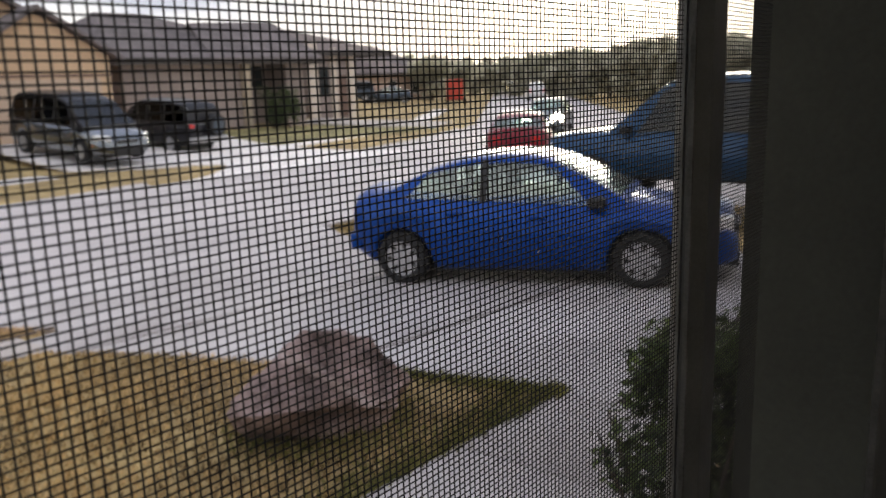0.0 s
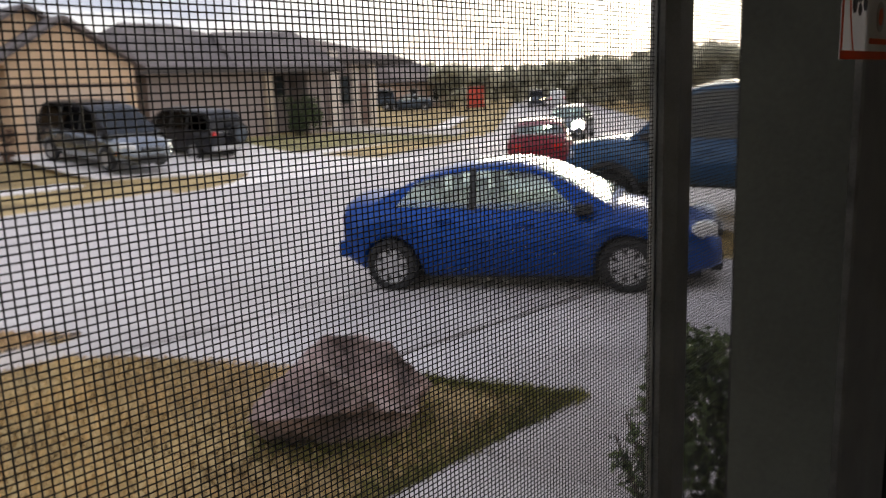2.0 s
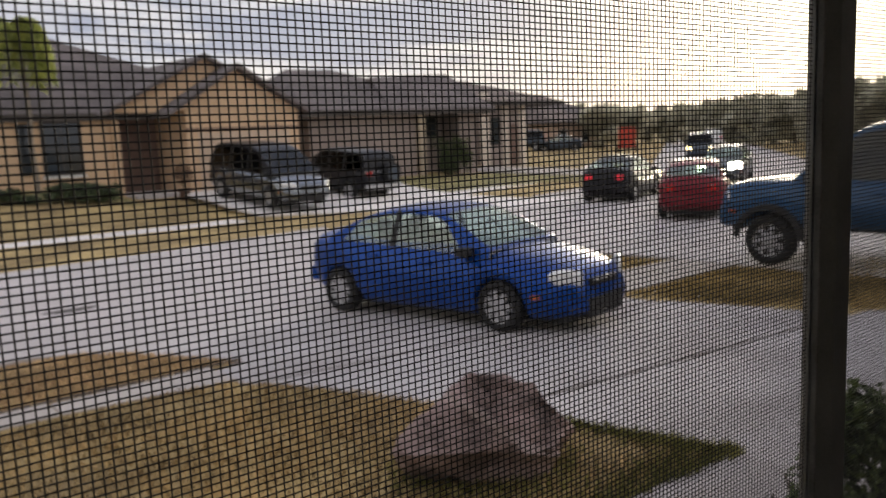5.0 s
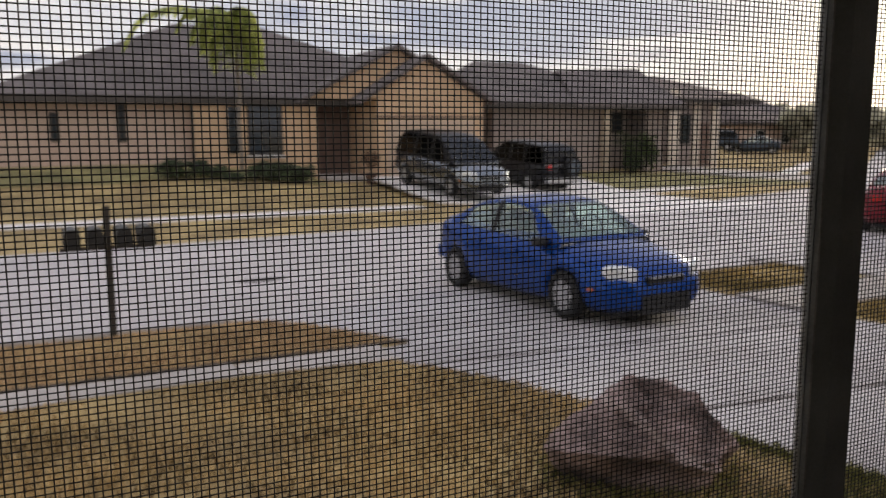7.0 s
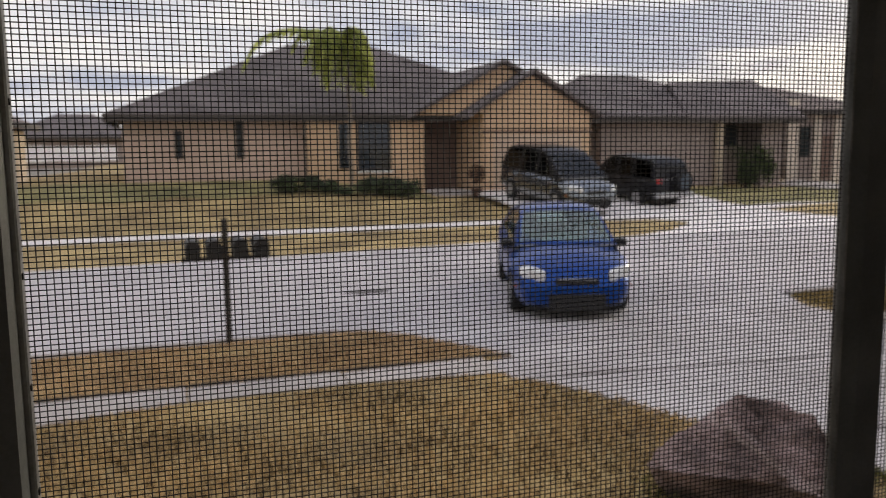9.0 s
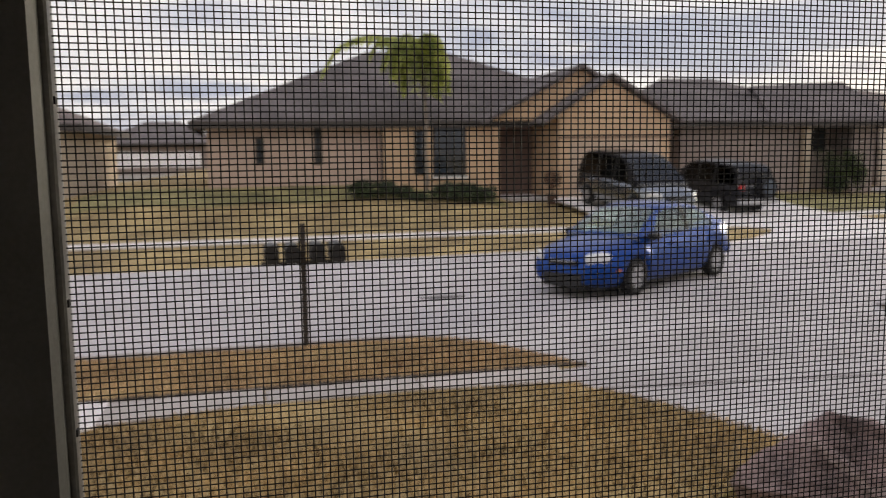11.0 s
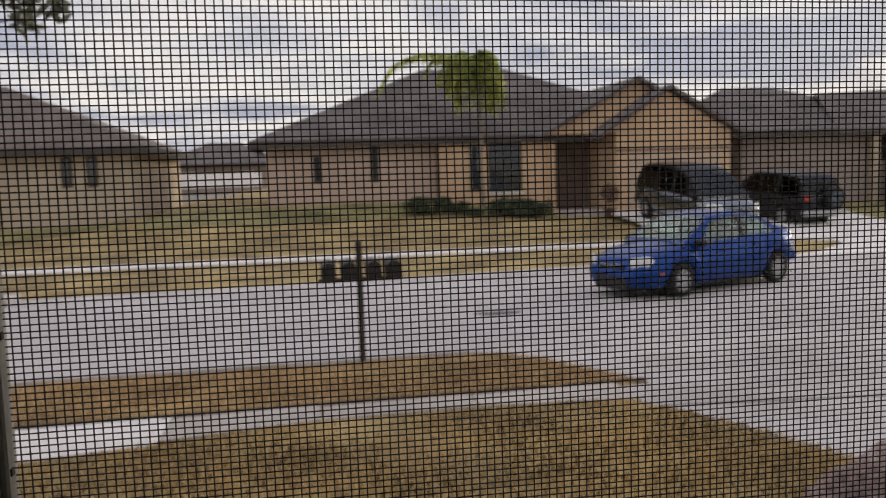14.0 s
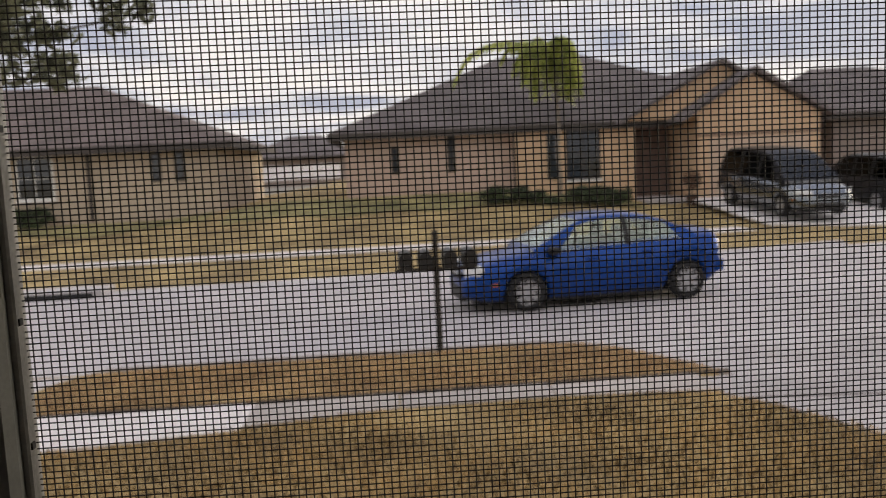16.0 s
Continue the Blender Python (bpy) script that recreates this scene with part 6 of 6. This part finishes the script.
def palm():
    x, y = 6.38, 29.0
    z = ground_z(x, y)
    p = empty("palm", pose(x, y, z), "young palm with drooping yellow-green fronds before the house", "palm tree")
    bm = bmesh.new()
    H = 4.80
    for k in range(14):
        cyl(bm, (0.03 * math.sin(k), 0, H * k / 14), (0.03 * math.sin(k + 1), 0, H * (k + 1) / 14 + 0.02), 0.085 - 0.002 * k, 0.075 - 0.002 * k, 10, False)
    part("trunk", bm, "palm_trunk", p)
    rng = random.Random(5)
    # azimuth, reach, rise at the arch, height of the tip; the wind lays them to one side
    fronds = [(178, 4.15, 0.80, -0.60), (170, 2.2, 0.72, 0.1), (188, 1.7, 0.70, -0.5), (200, 1.4, 0.6, -0.9), (10, 0.75, 0.75, -0.9), (35, 0.8, 0.7, -1.3), (-30, 0.9, 0.65, -1.4), (-70, 0.5, 0.6, -1.7),
              (250, 0.7, 0.6, -1.4), (100, 0.7, 0.7, -0.9), (300, 0.6, 0.7, -1.6), (350, 0.9, 0.6, -1.2), (215, 1.0, 0.7, -0.7), (5, 0.5, 0.6, -1.7), (-50, 0.6, 0.7, -1.2),
              (60, 0.5, 0.7, -1.5), (140, 1.1, 0.65, -0.4), (320, 0.6, 0.6, -1.0), (230, 0.8, 0.6, -1.5), (160, 1.2, 0.75, -0.6), (80, 0.3, 0.8, 0.2), (270, 0.3, 0.8, 0.1), (185, 1.3, 0.8, -0.2), (205, 1.1, 0.55, -1.3), (150, 0.9, 0.6, -1.2), (-15, 0.8, 0.8, -0.4), (240, 0.9, 0.75, -0.9), (285, 0.8, 0.7, -1.3), (20, 0.6, 0.85, -0.2), (175, 0.8, 0.5, -1.6)]
    for az, reach, rise, tip in fronds:
        bm = bmesh.new()
        d = Vector((math.cos(radians(az)), math.sin(radians(az)), 0))
        n = Vector((-d.y, d.x, 0))
        pts = []
        for k in range(15):
            t = k / 14
            pts.append(Vector((0, 0, H)) + d * reach * (t if t < 0.75 else 0.75 + (t - 0.75) * 0.55) + Vector((0, 0, 4 * rise * t * (1 - t) * 1.15 + tip * (1.0 if reach > 2 else 0.78) * t ** 2.6)))
        for k in range(14):
            cyl(bm, pts[k], pts[k + 1], 0.025 * (1 - k / 18), 0.025 * (1 - (k + 1) / 18), 5, False)
            for _ in range(7):
                for s in (1, -1):
                    q = pts[k].lerp(pts[k + 1], rng.random())
                    l = (0.60 if reach > 2 else 0.80) * math.sin(math.pi * (0.15 + 0.68 * k / 14)) * rng.uniform(0.7, 1.1)
                    e = q + n * s * l * 0.65 + d * l * 0.3 + Vector((0, 0, -l * rng.uniform(0.35, 0.85)))
                    w = (d * (0.075 if reach > 2 else 0.05))
                    bm.faces.new([bm.verts.new(q - w), bm.verts.new(e), bm.verts.new(q + w)])
        part("frond", bm, "palm", p)


palm()


def tree(x, y, z, h, spread, seed, label, leaf, size, n, group=""):
    rng = random.Random(seed)
    t = empty("tree", pose(x, y, z), label, "tree", group)
    bm = bmesh.new()
    top = Vector((rng.uniform(-0.2, 0.2), rng.uniform(-0.2, 0.2), h * 0.55))
    cyl(bm, (0, 0, 0), top, 0.05 * h ** 0.8, 0.03 * h ** 0.8, 9, False)
    tips = []
    for i in range(9):
        a = 6.28 * i / 9 + rng.uniform(-0.3, 0.3)
        b = top * rng.uniform(0.5, 1.0)
        e = Vector((math.cos(a) * spread * rng.uniform(0.5, 0.95), math.sin(a) * spread * rng.uniform(0.5, 0.95), h * rng.uniform(0.55, 0.95)))
        cyl(bm, b, b.lerp(e, 0.5) + Vector((0, 0, 0.1 * h)), 0.018 * h ** 0.8, 0.011 * h ** 0.8, 6, False)
        cyl(bm, b.lerp(e, 0.5) + Vector((0, 0, 0.1 * h)), e, 0.011 * h ** 0.8, 0.004 * h ** 0.8, 6, False)
        tips += [e, b.lerp(e, 0.7)]
    part("trunk", bm, "bark", t)
    bm = bmesh.new()
    for e in tips + [Vector((rng.gauss(0, spread * 0.55), rng.gauss(0, spread * 0.55), h * rng.uniform(0.12, 0.85))) for _ in range(16)]:
        leaf_cloud(bm, e, (spread * 0.33, spread * 0.33, h * 0.13), n, size, rng, 0.1)
    part("crown", bm, leaf, t)
    return t


# tree whose outer twigs hang into view beside the window
def yard_tree():
    rng = random.Random(21)
    t = empty("tree", pose(-4.15, 4.8, 0.15), "dark leafed young oak on the front lawn", "tree")
    bm = bmesh.new()
    cyl(bm, (0, 0, 0), (0.1, 0, 1.9), 0.10, 0.075, 10, False)
    cyl(bm, (0.1, 0, 1.9), (0.0, 0.1, 4.2), 0.075, 0.03, 8, False)
    ends = []
    for a, z0, r, z1 in ((0, 1.9, 2.2, 2.85), (15, 2.2, 2.45, 3.25), (-15, 2.2, 2.3, 3.1), (5, 2.5, 2.5, 3.55), (-25, 2.3, 2.3, 3.4), (40, 2.4, 2.0, 3.9), (80, 2.2, 1.8, 3.2), (130, 2.3, 1.8, 3.5), (180, 2.0, 2.0, 3.2), (230, 2.3, 1.9, 3.6), (280, 2.1, 2.0, 3.2), (-5, 2.6, 2.2, 3.75), (330, 2.6, 1.5, 4.2), (100, 3.0, 1.0, 4.5), (200, 3.0, 1.0, 4.6)):
        d = Vector((math.cos(radians(a)), math.sin(radians(a)), 0))
        s = Vector((0.08, 0, z0))
        m = s + d * r * 0.5 + Vector((0, 0, (z1 - z0) * 0.75))
        e = d * r + Vector((0, 0, z1))
        cyl(bm, s, m, 0.035, 0.02, 7, False)
        cyl(bm, m, e, 0.02, 0.006, 6, False)
        ends += [(e, 0.20), (m.lerp(e, 0.6), 0.26), (m, 0.3), (e + Vector((rng.uniform(-.2, .1), rng.uniform(-.3, .3), rng.uniform(-.1, .3))), 0.16)]
    part("trunk", bm, "bark", t)
    bm = bmesh.new()
    for e, r in ends:
        for _ in range(4):
            q = e + Vector((rng.gauss(0, r * 0.6), rng.gauss(0, r * 0.6), rng.gauss(0, r * 0.5)))
            leaf_cloud(bm, q, (r * 0.55, r * 0.55, r * 0.4), 34, 0.085, rng, 0.1)
    part("crown", bm, "oak_leaf", t)


yard_tree()

# distant tree belt along the end of the street, its haze painted as pale leaves
rng = random.Random(33)
k = 0
for az, dist, h in [(45, 118, 6.5), (47, 125, 5.6), (49, 120, 6.0), (50.5, 112, 5.8), (52, 124, 6.6), (53.5, 116, 6.2), (55, 110, 6.0), (56.3, 104, 6.2), (57.6, 98, 6.2), (59, 95, 6.3), (60.2, 90, 6.2), (61.5, 86, 6.2),
                    (62.8, 82, 6.0), (64, 78, 6.2), (65.3, 74, 6.0), (66.6, 70, 6.0), (68, 66, 6.0), (69.5, 62, 5.9), (71.2, 58, 5.6), (73, 55, 5.6), (75, 52, 5.4), (78, 50, 5.6), (81, 48, 5.5), (42.5, 105, 6.0), (40.5, 96, 6.5)]:
    k += 1
    x, y = dist * math.sin(radians(az)), dist * math.cos(radians(az))
    h *= 0.80 if az > 50 else 0.9
    tree(x, y, ground_z(x, y) - 0.1, h, h * 0.52, 100 + k, "rounded tree at the end of the street, haze in its pale leaf colour", "hazed_leaf", 0.7, 60, "distant trees")


for x, y, h, sd in ((66.0, 54.5, 4.6, 140), (70.5, 55.0, 4.2, 141), (47.5, 54.0, 3.4, 142)):
    tree(x, y, ground_z(x, y) - 0.1, h, h * 0.5, sd, "low yellowish green garden tree by a far house, leaves paled for haze", "hazed_leaf", 0.55, 60, "distant trees")


def far_woods():
    """Low belt of woods behind the gardens, haze put into its leaf colour."""
    rng = random.Random(8)
    bm = bmesh.new()
    for i in range(1500):
        az = rng.uniform(-40, 95)
        r = rng.uniform(150, 230)
        x, y = r * math.sin(radians(az)), r * math.cos(radians(az))
        h = (5.0 + 2.6 * noise.noise(Vector((az * 0.25, 0, 0)))) * (1.0 if az > 38 else 0.75)
        leaf_cloud(bm, (x, y, 0.5 + h * rng.uniform(0.2, 0.8)), (3.2, 3.2, h * 0.3), 14, 1.6, rng, 0.2)
    tagged(part("woods", bm, "hazed_leaf"), "low belt of distant woods, haze in its pale leaf colour", "woods", kind="stuff")


far_woods()


def back_fence():
    b = empty("fence", pose(0, 0, 0), "white fence behind the gardens opposite", "fence")
    for i in range(8):
        x = -9.9 + 0.8 * i
        part("panel", boxed(x + 0.01, x + 0.79, 68.0, 68.06, 1.65, 2.78), "fence_white", b)
    w = empty("garden_wall", pose(0, 0, 0), "low grey block wall behind the gardens opposite", "wall")
    for i in range(6):
        x = -10.6 + 1.3 * i
        part("panel", boxed(x + 0.01, x + 1.29, 56.0, 56.2, 0.3, 1.3), "wall_grey", w)


back_fence()


def grass_blades(name, mat, region, n, seed, h, label):
    rng = random.Random(seed)
    verts, faces = [], []
    while len(faces) < n:
        x, y = region(rng)
        if x is None:
            continue
        z = ground_z(x, y) - 0.004
        a = rng.uniform(0, 6.28)
        c = noise.noise(Vector((x * 1.3, y * 1.3, seed)))
        l = h * rng.uniform(0.5, 1.2) * (1 + 0.5 * c)
        w = 0.007 + 0.006 * rng.random()
        lean = rng.uniform(0.2, 0.9) * l
        b = rng.uniform(0, 6.28)
        k = len(verts)
        verts += [(x - math.cos(a) * w, y - math.sin(a) * w, z), (x + math.cos(a) * w, y + math.sin(a) * w, z), (x + math.cos(b) * lean, y + math.sin(b) * lean, z + l)]
        faces.append((k, k + 1, k + 2))
    me = bpy.data.meshes.new(name)
    me.from_pydata(verts, [], faces)
    me.materials.append(M[mat])
    tagged(new(name, me), label, "grass", kind="stuff")


def lawn_spot(rng):
    x, y = rng.uniform(-6, 4.5), rng.uniform(2.64, 7.15)
    if x > table(DRIVE_L, y) - 0.03 or y > table(SIDE0, x) - 0.02 or y < table(PATH_FAR, x) + 0.02:
        return None, None
    return x, y


def strip_spot(rng):
    x, y = rng.uniform(-3.9, 3.4), rng.uniform(7.72, 9.72)
    if x > table(DRIVE_L, y) - 0.05 or x < table([(7.7, -4.1), (9.0, -3.95), (9.8, -3.6)], y) + 0.05:
        return None, None
    return x, y


def edge_spot(rng):
    x, y = lawn_spot(rng)
    if x is None:
        return None, None
    d = min(abs(x - table(DRIVE_L, y)) + 0.6 * max(0.0, y - 4.2), abs(y - 2.8), math.hypot(x - 3.25, y - 3.65) - 0.45)
    return (x, y) if d < 0.26 * rng.random() + 0.04 else (None, None)


def verge_spot(rng):
    """Turf between the two driveways."""
    x, y = rng.uniform(8.3, 13.0), rng.uniform(3.6, 9.7)
    if x < table(DRIVE_R, y) + 0.04 or 6.75 < y < 8.05 or (x > 11.3 and y > 5.3):
        return None, None
    return x, y


grass_blades("verge_grass", "blade_olive", verge_spot, 16000, 4, 0.06, "olive brown grass blades beside the driveway")
def fringe_spot(rng):
    """Tufts that hang over the edges of the lawn."""
    if rng.random() < 0.5:
        x = rng.uniform(0.5, 4.55)
        return x, table(PATH_FAR, x) + rng.gauss(0.0, 0.03)
    y = rng.uniform(2.62, 4.2)
    return table(DRIVE_L, y) + rng.gauss(-0.01, 0.03), y


grass_blades("fringe_grass", "blade_green", fringe_spot, 2600, 5, 0.085, "green tufts over the edge of the paving")
grass_blades("grass_blades", "blade_dry", lawn_spot, 42000, 1, 0.055, "dry brown lawn grass blades, darkened for the shade near the house")
grass_blades("strip_grass", "blade_orange", strip_spot, 22000, 2, 0.05, "orange-brown dormant grass blades by the street")
grass_blades("edge_grass", "blade_green", edge_spot, 5200, 3, 0.075, "green grass blades along the lawn edge and boulder")


# ---- movement ----
CAR_PATH = [(0.0, 7.80, 4.93, -70.5), (1.5, 7.74, 5.17, -67.8), (2.0, 7.66, 5.30, -67.3), (2.5, 7.57, 5.49, -67.6), (3.0, 7.44, 5.82, -69.1), (3.5, 7.12, 6.17, -74.8), (4.0, 6.95, 6.82, -78.1), (4.5, 6.76, 7.44, -79.0), (5.0, 6.65, 8.02, -79.2), (5.2, 6.66, 8.26, -79.0), (7.5, 6.24, 9.66, -92.5), (8.0, 6.12, 10.18, -99.0), (8.5, 5.98, 10.77, -105.1), (9.0, 5.78, 11.35, -109.5), (9.5, 5.92, 11.72, -127.0), (12.0, 7.25, 13.84, -152.7), (12.5, 7.37, 13.99, -154.8), (13.0, 7.43, 14.11, -155.4), (13.5, 7.43, 14.16, -156.1), (14.0, 7.29, 14.21, -157.3), (14.5, 6.70, 13.97, -157.8), (15.0, 5.83, 13.50, -162.1), (15.5, 4.64, 13.08, -167.6), (16.0, 3.27, 12.92, -173.1)]
DARK_PATH = [(0.0, -27.0, 15.2, 0.0), (2.5, -0.6, 15.2, 0.0), (3.0, 5.0, 15.2, 1.0), (3.5, 9.45, 15.4, 4.0), (4.0, 13.9, 15.75, 8.0), (4.5, 17.95, 16.3, 15.0), (5.0, 21.75, 17.1, 21.0),
             (5.2, 23.4, 17.6, 22.0), (7.5, 40.0, 24.4, 32.0), (10.0, 58.0, 36.0, 34.5), (16.0, 95.0, 61.5, 34.5)]
FAR_PATH = [(0.0, 97.0, 65.5, 214.5), (1.5, 79.5, 53.2, 214.5), (3.5, 51.6, 33.9, 214.5), (4.2, 47.5, 31.0, 214.0), (5.2, 44.5, 29.0, 213.0), (6.5, 42.5, 27.9, 213.0), (8.0, 42.0, 27.6, 213.0), (16.0, 42.0, 27.6, 213.0)]


def surface_z(x, y):
    return drive_z(x, y) if y < 10 else 0.025 * (1 - ((y - 14) / 4) ** 2)


def roll_wheels(thing, path, radius):
    """Turn the wheels by the way that the car has gone, forwards or back."""
    steps = []
    way = 0.0
    for (t0, x0, y0, a0), (t1, x1, y1, a1) in zip(path, path[1:]):
        h = Vector((math.cos(radians((a0 + a1) / 2)), math.sin(radians((a0 + a1) / 2))))
        d = Vector((x1 - x0, y1 - y0)).dot(h)
        n = max(1, int(abs(d) / radius / 1.2) + 1)
        n = min(n, max(1, int((t1 - t0) * FPS)))
        for k in range(n):
            steps.append((t0 + (t1 - t0) * k / n, way + d * k / n))
        way += d
    steps.append((path[-1][0], way))
    for w in [c for c in thing.children if c.name.startswith("wheel")]:
        base = w.matrix_basis.copy()
        walk(w, [(t, base @ pose(0, 0, 0, 0, math.degrees(s / radius), 0)) for t, s in steps])


def motions():
    rows = []
    for t, x, y, a in CAR_PATH:
        h = Vector((math.cos(radians(a)), math.sin(radians(a))))
        zf = surface_z(x + h.x * 1.3, y + h.y * 1.3)
        zr = surface_z(x - h.x * 1.36, y - h.y * 1.36)
        rows.append((t, pose(x, y, (zf + zr) / 2, 0, -math.degrees(math.atan2(zf - zr, 2.66)), a)))
    walk(blue_car, rows)
    roll_wheels(blue_car, CAR_PATH, 0.305)
    walk(dark_car, [(t, pose(x, y, 0.02, 0, 0, a)) for t, x, y, a in DARK_PATH])
    roll_wheels(dark_car, DARK_PATH, 0.305)
    walk(oncoming, [(t, pose(x, y, 0.02, 0, 0, a)) for t, x, y, a in FAR_PATH])


motions()
